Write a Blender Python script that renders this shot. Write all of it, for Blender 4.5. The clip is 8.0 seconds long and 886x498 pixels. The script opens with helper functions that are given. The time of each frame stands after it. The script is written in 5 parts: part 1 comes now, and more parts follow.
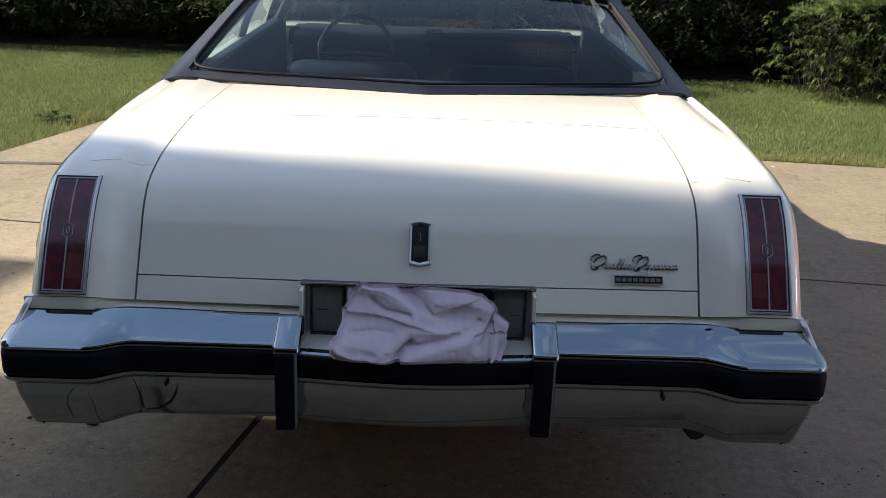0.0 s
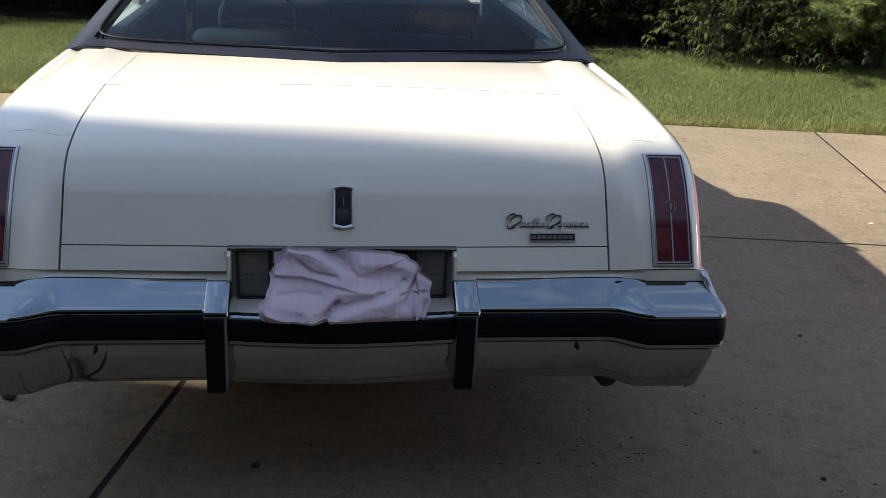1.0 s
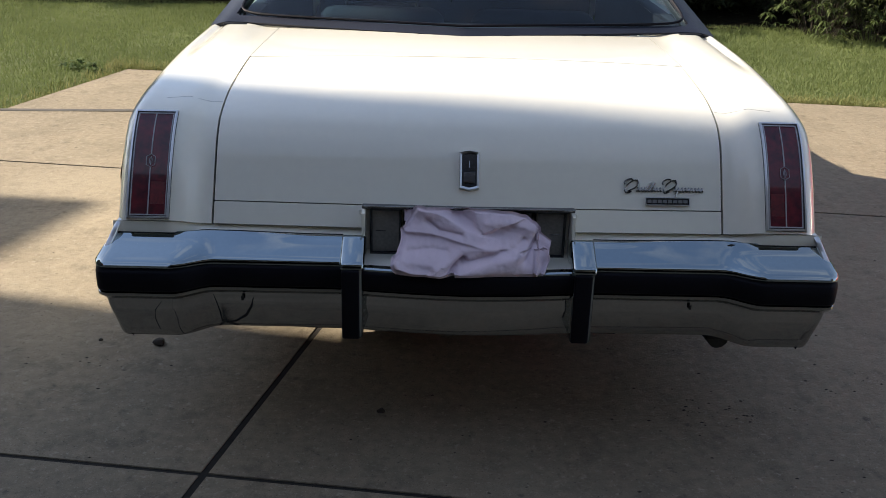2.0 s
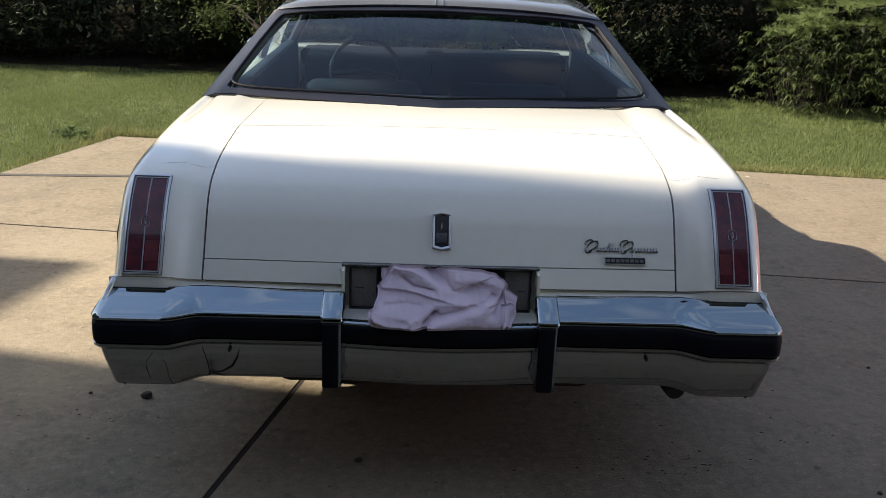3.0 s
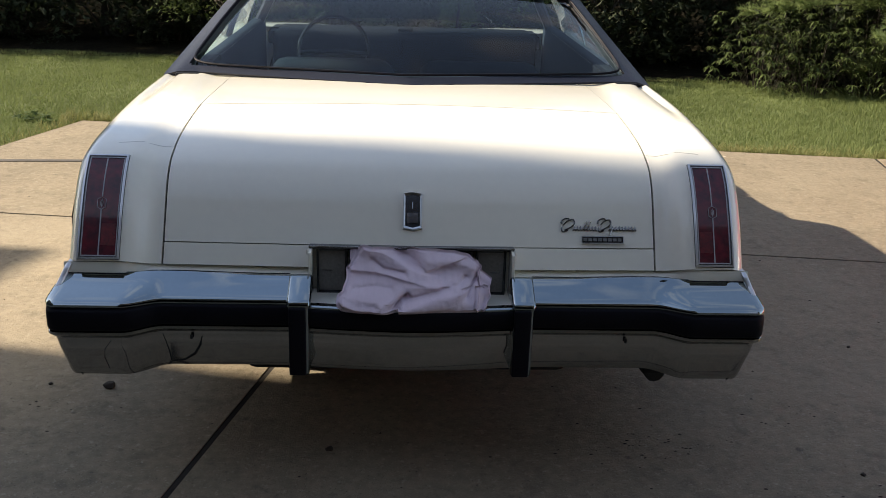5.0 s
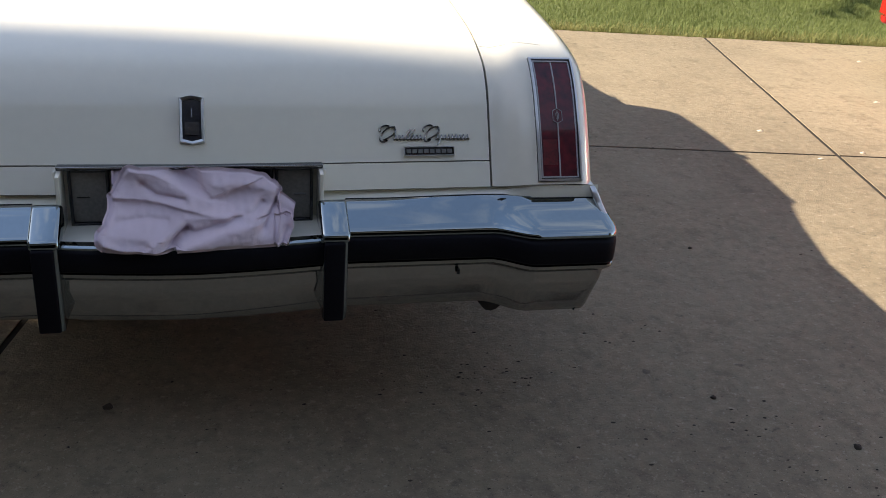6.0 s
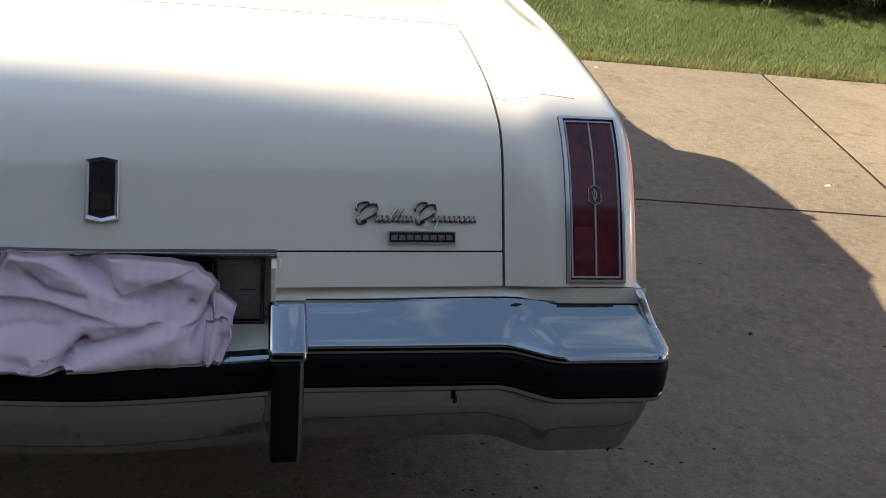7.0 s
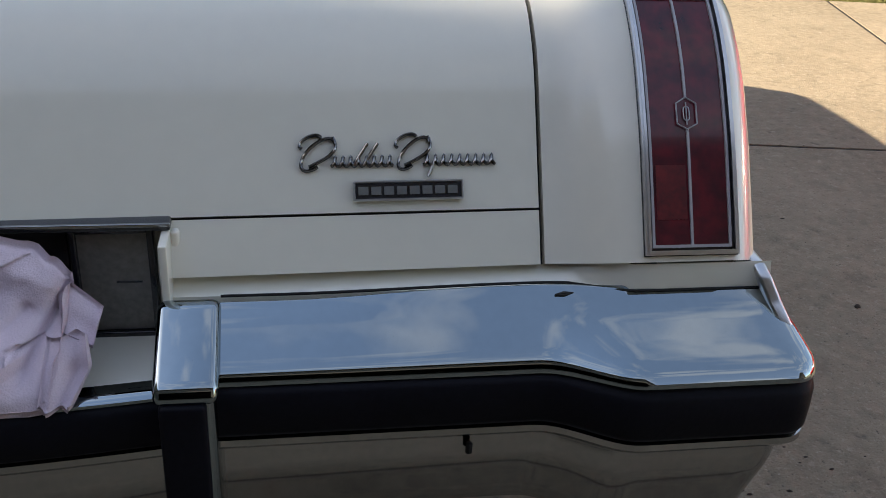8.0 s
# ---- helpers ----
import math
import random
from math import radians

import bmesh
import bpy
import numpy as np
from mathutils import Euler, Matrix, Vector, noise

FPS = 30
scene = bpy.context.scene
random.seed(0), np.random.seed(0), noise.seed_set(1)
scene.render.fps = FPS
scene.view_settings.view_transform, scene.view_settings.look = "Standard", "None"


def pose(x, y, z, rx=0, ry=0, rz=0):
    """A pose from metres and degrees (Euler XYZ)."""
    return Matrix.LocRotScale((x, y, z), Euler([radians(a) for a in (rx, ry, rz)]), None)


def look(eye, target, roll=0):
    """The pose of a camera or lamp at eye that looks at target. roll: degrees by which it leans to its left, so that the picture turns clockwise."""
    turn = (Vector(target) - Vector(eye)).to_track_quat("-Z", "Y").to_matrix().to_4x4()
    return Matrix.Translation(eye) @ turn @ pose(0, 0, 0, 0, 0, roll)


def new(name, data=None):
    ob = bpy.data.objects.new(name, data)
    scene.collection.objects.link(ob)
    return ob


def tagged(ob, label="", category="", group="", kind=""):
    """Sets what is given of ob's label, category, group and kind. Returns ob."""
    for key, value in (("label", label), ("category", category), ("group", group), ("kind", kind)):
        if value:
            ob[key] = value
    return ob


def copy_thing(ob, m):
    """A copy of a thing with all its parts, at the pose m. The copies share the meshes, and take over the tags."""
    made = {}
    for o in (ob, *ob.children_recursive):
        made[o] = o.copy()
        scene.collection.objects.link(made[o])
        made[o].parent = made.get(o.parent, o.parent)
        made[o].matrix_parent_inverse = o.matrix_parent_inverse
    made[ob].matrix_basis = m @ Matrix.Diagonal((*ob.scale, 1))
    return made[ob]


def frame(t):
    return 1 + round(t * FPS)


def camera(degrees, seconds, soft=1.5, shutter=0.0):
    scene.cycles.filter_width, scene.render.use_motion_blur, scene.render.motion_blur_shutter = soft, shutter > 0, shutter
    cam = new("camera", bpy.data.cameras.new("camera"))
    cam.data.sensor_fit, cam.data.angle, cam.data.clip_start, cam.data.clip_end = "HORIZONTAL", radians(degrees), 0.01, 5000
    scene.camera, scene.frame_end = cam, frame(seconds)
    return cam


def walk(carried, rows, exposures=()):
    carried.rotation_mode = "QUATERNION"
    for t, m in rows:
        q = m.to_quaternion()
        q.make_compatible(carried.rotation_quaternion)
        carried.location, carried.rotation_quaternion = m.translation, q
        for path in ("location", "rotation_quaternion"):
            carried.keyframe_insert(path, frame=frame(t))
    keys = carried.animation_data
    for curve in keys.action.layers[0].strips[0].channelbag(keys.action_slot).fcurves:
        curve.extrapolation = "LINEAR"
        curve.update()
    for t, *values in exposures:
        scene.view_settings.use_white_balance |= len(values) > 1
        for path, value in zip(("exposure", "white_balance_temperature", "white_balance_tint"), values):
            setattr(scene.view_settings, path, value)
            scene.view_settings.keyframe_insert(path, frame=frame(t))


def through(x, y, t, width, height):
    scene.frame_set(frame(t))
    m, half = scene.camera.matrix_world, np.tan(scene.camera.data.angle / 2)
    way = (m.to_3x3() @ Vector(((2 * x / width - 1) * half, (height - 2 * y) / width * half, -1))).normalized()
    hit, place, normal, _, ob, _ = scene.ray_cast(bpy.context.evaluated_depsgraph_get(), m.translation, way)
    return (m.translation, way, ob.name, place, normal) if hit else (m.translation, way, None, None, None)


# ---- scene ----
cam = camera(48.7, 8.0, soft=0.75)
PATH = [
    (0, (0.004, 0.032, 1.598), (0.05, 1.92, 0.94), 2.0),
    (0.3, (0.014, 0.001, 1.611), (0.173, 1.876, 0.933), 2.1),
    (0.5, (0.008, -0.021, 1.616), (0.252, 1.843, 0.933), 2.3),
    (0.7, (-0.029, -0.027, 1.613), (0.284, 1.821, 0.914), 2.9),
    (1, (-0.072, -0.054, 1.609), (0.19, 1.797, 0.9), 2.8),
    (1.3, (-0.128, -0.086, 1.590), (0.046, 1.765, 0.850), 2.7),
    (1.5, (-0.144, -0.114, 1.606), (-0.01, 1.718, 0.814), 2.4),
    (1.7, (-0.139, -0.160, 1.602), (-0.1, 1.677, 0.826), 1.4),
    (2.8, (-0.098, -0.384, 1.67), (-0.021, 1.501, 1.005), 1.9),
    (3, (-0.104, -0.425, 1.658), (-0.026, 1.475, 1.036), 2.0),
    (3.5, (-0.095, -0.448, 1.662), (0.037, 1.467, 1.1), 2.7),
    (3.8, (-0.094, -0.440, 1.667), (0.008, 1.472, 1.082), 2.1),
    (4, (-0.119, -0.442, 1.658), (-0.034, 1.472, 1.084), 1.9),
    (4.2, (-0.109, -0.434, 1.657), (-0.043, 1.482, 1.089), 1.9),
    (5.3, (-0.086, -0.215, 1.59), (0.117, 1.640, 0.868), 2.6),
    (5.5, (-0.088, -0.112, 1.579), (0.205, 1.716, 0.821), 3.9),
    (5.7, (-0.057, -0.008, 1.571), (0.315, 1.817, 0.843), 3.4),
    (5.8, (-0.040, 0.059, 1.564), (0.407, 1.828, 0.746), 4.3),
    (5.9, (-0.010, 0.103, 1.550), (0.463, 1.840, 0.679), 4.6),
    (6, (0.025, 0.161, 1.542), (0.494, 1.902, 0.676), 4.6),
    (6.1, (0.07, 0.223, 1.534), (0.555, 1.983, 0.717), 5.8),
    (6.2, (0.095, 0.281, 1.513), (0.577, 2.057, 0.73), 6.6),
    (6.3, (0.120, 0.342, 1.500), (0.557, 2.126, 0.709), 6.1),
    (6.5, (0.165, 0.446, 1.48), (0.527, 2.239, 0.671), 5.6),
    (6.7, (0.188, 0.570, 1.458), (0.526, 2.357, 0.625), 5.4),
    (7, (0.233, 0.723, 1.459), (0.631, 2.495, 0.622), 5.7),
    (7.2, (0.281, 0.819, 1.411), (0.669, 2.597, 0.581), 3.5),
    (7.5, (0.325, 0.968, 1.342), (0.553, 2.759, 0.482), 1.9),
    (7.6, (0.331, 1.034, 1.313), (0.561, 2.828, 0.458), 1.6),
    (7.8, (0.363, 1.173, 1.265), (0.59, 2.942, 0.359), 1.5),
    (8, (0.398, 1.295, 1.184), (0.729, 3.045, 0.273), 3.2),
]
EXPOSURES = [(0.0, 1.48, 7100, 10), (4.4, 1.50, 7400, 10), (5.5, 1.46, 7700, 10), (6.0, 1.76, 7600, 10), (6.5, 1.68, 7600, 10), (7.5, 1.62, 7600, 10), (8.0, 2.02, 7900, 10)]
walk(cam, [(t, look(eye, target, roll)) for t, eye, target, roll in PATH], EXPOSURES)

# ---- light ----
SUN = Vector((-1.36, 0.34, 1.0)).normalized()
world = bpy.data.worlds.new("sky")
scene.world = world
world.use_nodes = True
wn = world.node_tree.nodes
sky = wn.new("ShaderNodeTexSky")
sky.sky_type, sky.sun_disc = "NISHITA", False
sky.sun_elevation = math.asin(SUN.z)
sky.sun_rotation = math.atan2(SUN.x, SUN.y)
sky.ozone_density, sky.dust_density = 4.0, 0.6
wn["Background"].inputs["Strength"].default_value = 0.090
wtc = wn.new("ShaderNodeTexCoord")
wmap = wn.new("ShaderNodeMapping")
wmap.inputs["Scale"].default_value = (1.0, 1.0, 2.4)
wcloud = wn.new("ShaderNodeTexNoise")
wcloud.inputs["Scale"].default_value, wcloud.inputs["Detail"].default_value = 6.0, 7
wramp = wn.new("ShaderNodeMapRange")
wramp.inputs["From Min"].default_value, wramp.inputs["From Max"].default_value = 0.50, 0.66
wmix = wn.new("ShaderNodeMix")
wmix.data_type = "RGBA"
wmix.inputs["B"].default_value = (7.1, 6.7, 6.3, 1)
wl = world.node_tree.links
wl.new(wtc.outputs["Generated"], wmap.inputs["Vector"])
wl.new(wmap.outputs[0], wcloud.inputs["Vector"])
wl.new(wcloud.outputs["Fac"], wramp.inputs["Value"])
wxyz = wn.new("ShaderNodeSeparateXYZ")
wlow = wn.new("ShaderNodeMapRange")
wlow.inputs["From Min"].default_value, wlow.inputs["From Max"].default_value = 1.0, 0.0
wlow.inputs["To Min"].default_value = 0.24
whaze = wn.new("ShaderNodeMath")
whaze.operation, whaze.inputs[1].default_value = "ADD", 0.30
wfac = wn.new("ShaderNodeMath")
wfac.operation = "MULTIPLY"
wl.new(wtc.outputs["Generated"], wxyz.inputs[0])
wl.new(wxyz.outputs["Z"], wlow.inputs["Value"])
wl.new(wramp.outputs[0], whaze.inputs[0])
wl.new(whaze.outputs[0], wfac.inputs[0])
wl.new(wlow.outputs[0], wfac.inputs[1])
wscale = wn.new("ShaderNodeMath")
wscale.operation, wscale.inputs[1].default_value = "MULTIPLY", 0.42
wl.new(wfac.outputs[0], wscale.inputs[0])
wl.new(wscale.outputs[0], wmix.inputs["Factor"])
wl.new(sky.outputs[0], wmix.inputs["A"])
wl.new(wmix.outputs["Result"], wn["Background"].inputs[0])
sun = new("sun", bpy.data.lights.new("sun", "SUN"))
sun.data.energy, sun.data.angle, sun.data.color = 3.9, radians(0.53), (1.0, 0.93, 0.83)
sun.matrix_world = look(SUN * 40, (0, 0, 0))


# ---- materials ----
def mat(name, base, rough=0.5, metal=0.0, vary=0.12, scale=6.0, fine=60.0, bump=0.0, coat=0.0, second=None, spec=0.5, distance=0.004):
    """A principled material: base colour varied at two scales, with fine relief."""
    m = bpy.data.materials.new(name)
    m.use_nodes = True
    nt = m.node_tree
    b = nt.nodes["Principled BSDF"]
    b.inputs["Roughness"].default_value = rough
    b.inputs["Metallic"].default_value = metal
    b.inputs["Coat Weight"].default_value = coat
    b.inputs["Coat Roughness"].default_value = 0.05
    b.inputs["Specular IOR Level"].default_value = spec
    tc = nt.nodes.new("ShaderNodeTexCoord")
    n1 = nt.nodes.new("ShaderNodeTexNoise")
    n1.inputs["Scale"].default_value, n1.inputs["Detail"].default_value = scale, 5
    n2 = nt.nodes.new("ShaderNodeTexNoise")
    n2.inputs["Scale"].default_value, n2.inputs["Detail"].default_value = fine, 4
    nt.links.new(tc.outputs["Object"], n1.inputs["Vector"])
    nt.links.new(tc.outputs["Object"], n2.inputs["Vector"])
    add = nt.nodes.new("ShaderNodeMath")
    add.operation = "ADD"
    nt.links.new(n1.outputs["Fac"], add.inputs[0])
    nt.links.new(n2.outputs["Fac"], add.inputs[1])
    ramp = nt.nodes.new("ShaderNodeMapRange")
    ramp.inputs["From Min"].default_value, ramp.inputs["From Max"].default_value = 0.65, 1.35
    nt.links.new(add.outputs[0], ramp.inputs["Value"])
    mix = nt.nodes.new("ShaderNodeMix")
    mix.data_type = "RGBA"
    second = second or [c * (1 - vary) for c in base]
    mix.inputs["A"].default_value = (*second, 1)
    mix.inputs["B"].default_value = (*[min(1, c * (1 + vary * 0.5)) for c in base], 1)
    nt.links.new(ramp.outputs[0], mix.inputs["Factor"])
    nt.links.new(mix.outputs["Result"], b.inputs["Base Color"])
    if bump:
        bp = nt.nodes.new("ShaderNodeBump")
        bp.inputs["Strength"].default_value, bp.inputs["Distance"].default_value = bump, distance
        nt.links.new(n2.outputs["Fac"], bp.inputs["Height"])
        nt.links.new(bp.outputs[0], b.inputs["Normal"])
    return m


PAINT = mat("cream paint", (0.83, 0.795, 0.685), 0.30, 0, 0.03, 3, 40, coat=1.0)
CHROME = mat("chrome", (0.318, 0.375, 0.40), 0.035, 1.0, 0.05, 5, 90)
CHROME_OLD = mat("dulled chrome", (0.40, 0.40, 0.39), 0.10, 1.0, 0.12, 7, 120)
RUBBER = mat("black rubber", (0.006, 0.006, 0.010), 0.55, 0, 0.3, 8, 150, bump=0.1, spec=0.12)
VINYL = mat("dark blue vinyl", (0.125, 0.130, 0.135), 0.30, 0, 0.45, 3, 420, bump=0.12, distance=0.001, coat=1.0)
# Same vinyl as the roof, its colour darkened to stand for shade.
VINYL_SHADED = mat("shaded blue window vinyl", (0.010, 0.012, 0.022), 0.42, 0, 0.25, 5, 420, bump=0.25, distance=0.002, spec=0.35)
BLACK = mat("black gap", (0.01, 0.01, 0.01), 0.8, 0, 0.2)
UNDER = mat("dirty underbody", (0.018, 0.017, 0.016), 0.9, 0, 0.4, 5, 40, bump=0.3)
LENS = mat("red lens", (0.125, 0.008, 0.016), 0.25, 0, 0.5, 22, 60, coat=0.5, spec=0.4, second=(0.035, 0.006, 0.013))
REFLEX = mat("red reflector", (0.17, 0.014, 0.019), 0.3, 0, 0.3, 45, 160, coat=0.4, second=(0.06, 0.007, 0.012))
SATIN = mat("satin chrome", (0.66, 0.66, 0.66), 0.28, 1.0, 0.08, 30, 120)
DARK_CHROME = mat("tarnished chrome", (0.20, 0.20, 0.21), 0.16, 1.0, 0.2, 30, 120)
BAR_GREY = mat("worn grey enamel", (0.15, 0.15, 0.145), 0.4, 0, 0.2, 30, 120)
ARGENT = mat("argent grey paint", (0.40, 0.38, 0.40), 0.38, 0.2, 0.1, 20, 120)
# Pale tone that carries the sunlight on the left trim.
TRIM_LIT = mat("sunlit trim cloth", (0.62, 0.61, 0.52), 0.85, 0, 0.15, 6, 200, bump=0.2)
# Near-black colour that stands for the shade deep in the wood.
WOOD_SHADE = mat("far wood shade", (0.016, 0.019, 0.011), 0.95, 0, 0.6, 0.9, 9)
SMOKE = mat("smoked lamp lens", (0.24, 0.225, 0.205), 0.3, 0, 0.3, 10, 160, coat=0.4)
INK = mat("dark enamel", (0.015, 0.016, 0.022), 0.2, 0, 0.2, coat=0.6)
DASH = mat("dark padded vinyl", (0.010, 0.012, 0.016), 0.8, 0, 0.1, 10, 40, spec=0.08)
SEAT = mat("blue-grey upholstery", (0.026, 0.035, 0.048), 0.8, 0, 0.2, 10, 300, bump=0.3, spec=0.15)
TYRE = mat("tyre rubber", (0.02, 0.02, 0.02), 0.8, 0, 0.3, 9, 120, bump=0.3)
TOWEL = mat("lilac terry cloth", (0.68, 0.565, 0.635), 0.95, 0, 0.10, 9, 520, bump=0.35, spec=0.1, distance=0.003)


def concrete():
    """Broom-finished concrete: broad stains, mottling, dark specks and pale aggregate, with pits in relief."""
    m = mat("concrete", (0.235, 0.198, 0.147), 0.9, 0, 0.34, 0.9, 28)
    nt = m.node_tree
    b = nt.nodes["Principled BSDF"]
    tc = next(n for n in nt.nodes if n.type == "TEX_COORD")
    last = b.inputs["Base Color"].links[0].from_socket

    def noise_tex(scale, detail=3, rough=0.6):
        n = nt.nodes.new("ShaderNodeTexNoise")
        n.inputs["Scale"].default_value, n.inputs["Detail"].default_value, n.inputs["Roughness"].default_value = scale, detail, rough
        nt.links.new(tc.outputs["Object"], n.inputs["Vector"])
        return n.outputs["Fac"]

    def layer(fac, lo, hi, colour, most):
        nonlocal last
        r = nt.nodes.new("ShaderNodeMapRange")
        r.inputs["From Min"].default_value, r.inputs["From Max"].default_value, r.inputs["To Max"].default_value = lo, hi, most
        nt.links.new(fac, r.inputs["Value"])
        x = nt.nodes.new("ShaderNodeMix")
        x.data_type = "RGBA"
        x.inputs["B"].default_value = (*colour, 1)
        nt.links.new(r.outputs[0], x.inputs["Factor"])
        nt.links.new(last, x.inputs["A"])
        last = x.outputs["Result"]
        return r
    layer(noise_tex(2.3, 6, 0.7), 0.52, 0.75, (0.13, 0.107, 0.077), 0.65)
    layer(noise_tex(6.5, 7, 0.75), 0.53, 0.64, (0.125, 0.104, 0.077), 0.7)
    layer(noise_tex(19, 5, 0.7), 0.57, 0.68, (0.10, 0.083, 0.062), 0.6)
    layer(noise_tex(34, 4, 0.7), 0.58, 0.68, (0.34, 0.30, 0.24), 0.6)
    layer(noise_tex(0.8, 5, 0.6), 0.50, 0.72, (0.29, 0.25, 0.19), 0.5)
    layer(noise_tex(130, 2), 0.60, 0.72, (0.37, 0.33, 0.265), 0.5)
    layer(noise_tex(240, 2, 0.6), 0.58, 0.72, (0.08, 0.066, 0.05), 0.55)
    pits = noise_tex(75, 3, 0.75)
    layer(pits, 0.61, 0.70, (0.06, 0.05, 0.038), 0.85)
    layer(noise_tex(16, 2, 0.5), 0.70, 0.76, (0.06, 0.05, 0.04), 0.6)
    info = nt.nodes.new("ShaderNodeObjectInfo")
    hue = nt.nodes.new("ShaderNodeHueSaturation")
    r = nt.nodes.new("ShaderNodeMapRange")
    r.inputs["To Min"].default_value, r.inputs["To Max"].default_value = 0.92, 1.08
    nt.links.new(info.outputs["Random"], r.inputs["Value"])
    nt.links.new(r.outputs[0], hue.inputs["Value"])
    hue.inputs["Saturation"].default_value = 1.18
    nt.links.new(last, hue.inputs["Color"])
    nt.links.new(hue.outputs[0], b.inputs["Base Color"])
    bp = nt.nodes.new("ShaderNodeBump")
    bp.inputs["Strength"].default_value, bp.inputs["Distance"].default_value = 0.7, 0.005
    bp.invert = True
    nt.links.new(pits, bp.inputs["Height"])
    nt.links.new(bp.outputs[0], b.inputs["Normal"])
    return m


CONCRETE = concrete()
FELT = mat("weathered fibre strip", (0.070, 0.064, 0.058), 0.95, 0, 0.35, 14, 90, bump=0.4)
JOINT = mat("joint filler", (0.017, 0.014, 0.011), 0.95, 0, 0.4, 20, 100)
SOIL = mat("lawn soil", (0.105, 0.13, 0.04), 0.95, 0, 0.4, 1.0, 30, bump=0.6, distance=0.02)


def leafy(name, base, second, through=0.35, scale=1.5):
    """Leaf or blade: matt, partly lit from behind, its colour varied from tuft to tuft."""
    m = mat(name, base, 0.65, 0, 0.3, scale, 11, second=second, spec=0.2)
    nt = m.node_tree
    b = nt.nodes["Principled BSDF"]
    tr = nt.nodes.new("ShaderNodeBsdfTranslucent")
    nt.links.new(b.inputs["Base Color"].links[0].from_socket, tr.inputs["Color"])
    mix = nt.nodes.new("ShaderNodeMixShader")
    mix.inputs[0].default_value = through
    nt.links.new(b.outputs[0], mix.inputs[1])
    nt.links.new(tr.outputs[0], mix.inputs[2])
    nt.links.new(mix.outputs[0], nt.nodes["Material Output"].inputs["Surface"])
    return m


GRASS = leafy("grass", (0.175, 0.212, 0.080), (0.110, 0.142, 0.052), 0.4, 0.7)
WEED = leafy("weed leaves", (0.085, 0.125, 0.042), (0.050, 0.080, 0.026), 0.3, 4.0)
DRY_GRASS = leafy("dry grass", (0.27, 0.25, 0.11), (0.12, 0.15, 0.045), 0.4, 3.0)
# Broad leaves twice: a shaded tone, then a sunlit one, put into the colour.
LEAF_SHADE = leafy("broad leaves", (0.034, 0.044, 0.020), (0.017, 0.024, 0.011), 0.25)
LEAF_LIT = leafy("sunlit broad leaves", (0.105, 0.135, 0.050), (0.048, 0.070, 0.022), 0.35)
NEEDLE = leafy("pine needles", (0.245, 0.30, 0.125), (0.135, 0.19, 0.072), 0.45)
LITTER = mat("leaf litter", (0.026, 0.023, 0.016), 1.0, 0, 0.5, 2, 20, bump=0.6, distance=0.02, spec=0.0)
SPECK = mat("dark dirt", (0.035, 0.026, 0.018), 0.9, 0, 0.4)
PALE_BIT = mat("pale dry leaf", (0.55, 0.50, 0.40), 0.8, 0, 0.2)
BARK = mat("bark", (0.045, 0.036, 0.027), 0.9, 0, 0.4, 6, 40, bump=0.8, distance=0.02)
RED = mat("red car paint", (0.38, 0.009, 0.009), 0.25, 0, 0.05, coat=0.8)
SIDING = mat("dark brown siding", (0.10, 0.085, 0.07), 0.8, 0, 0.1, 3, 30)
ROOFING = mat("roof shingles", (0.06, 0.055, 0.05), 0.9, 0, 0.3, 4, 40)
STONE = mat("grey stone", (0.30, 0.27, 0.24), 0.9, 0, 0.3, 4, 30, bump=0.5, distance=0.01)


def glass(name, tint):
    """Thin tinted pane: what lies behind shows through, and the sky is mirrored by Fresnel."""
    m = bpy.data.materials.new(name)
    m.use_nodes = True
    nt = m.node_tree
    nt.nodes.remove(nt.nodes["Principled BSDF"])
    clear = nt.nodes.new("ShaderNodeBsdfTransparent")
    clear.inputs["Color"].default_value = (*tint, 1)
    gloss = nt.nodes.new("ShaderNodeBsdfGlossy")
    gloss.inputs["Roughness"].default_value = 0.02
    fres = nt.nodes.new("ShaderNodeFresnel")
    fres.inputs["IOR"].default_value = 1.5
    mix = nt.nodes.new("ShaderNodeMixShader")
    nt.links.new(fres.outputs[0], mix.inputs[0])
    nt.links.new(clear.outputs[0], mix.inputs[1])
    nt.links.new(gloss.outputs[0], mix.inputs[2])
    nt.links.new(mix.outputs[0], nt.nodes["Material Output"].inputs["Surface"])
    return m


GLASS = glass("tinted glass", (0.58, 0.74, 0.79))


def dusty(name, tint, dust, share):
    """A pane with a film of dust that glows where the sun strikes through it."""
    m = glass(name, tint)
    nt = m.node_tree
    out = nt.nodes["Material Output"].inputs["Surface"]
    film = nt.nodes.new("ShaderNodeBsdfTranslucent")
    film.inputs["Color"].default_value = (*dust, 1)
    tc, ns, mr = nt.nodes.new("ShaderNodeTexCoord"), nt.nodes.new("ShaderNodeTexNoise"), nt.nodes.new("ShaderNodeMapRange")
    ns.inputs["Scale"].default_value, ns.inputs["Detail"].default_value = 5.0, 5
    mr.inputs["To Min"].default_value, mr.inputs["To Max"].default_value = share * 0.6, share * 1.4
    nt.links.new(tc.outputs["Object"], ns.inputs["Vector"])
    nt.links.new(ns.outputs["Fac"], mr.inputs["Value"])
    mix = nt.nodes.new("ShaderNodeMixShader")
    nt.links.new(mr.outputs[0], mix.inputs[0])
    nt.links.new(out.links[0].from_socket, mix.inputs[1])
    nt.links.new(film.outputs[0], mix.inputs[2])
    nt.links.new(mix.outputs[0], out)
    return m


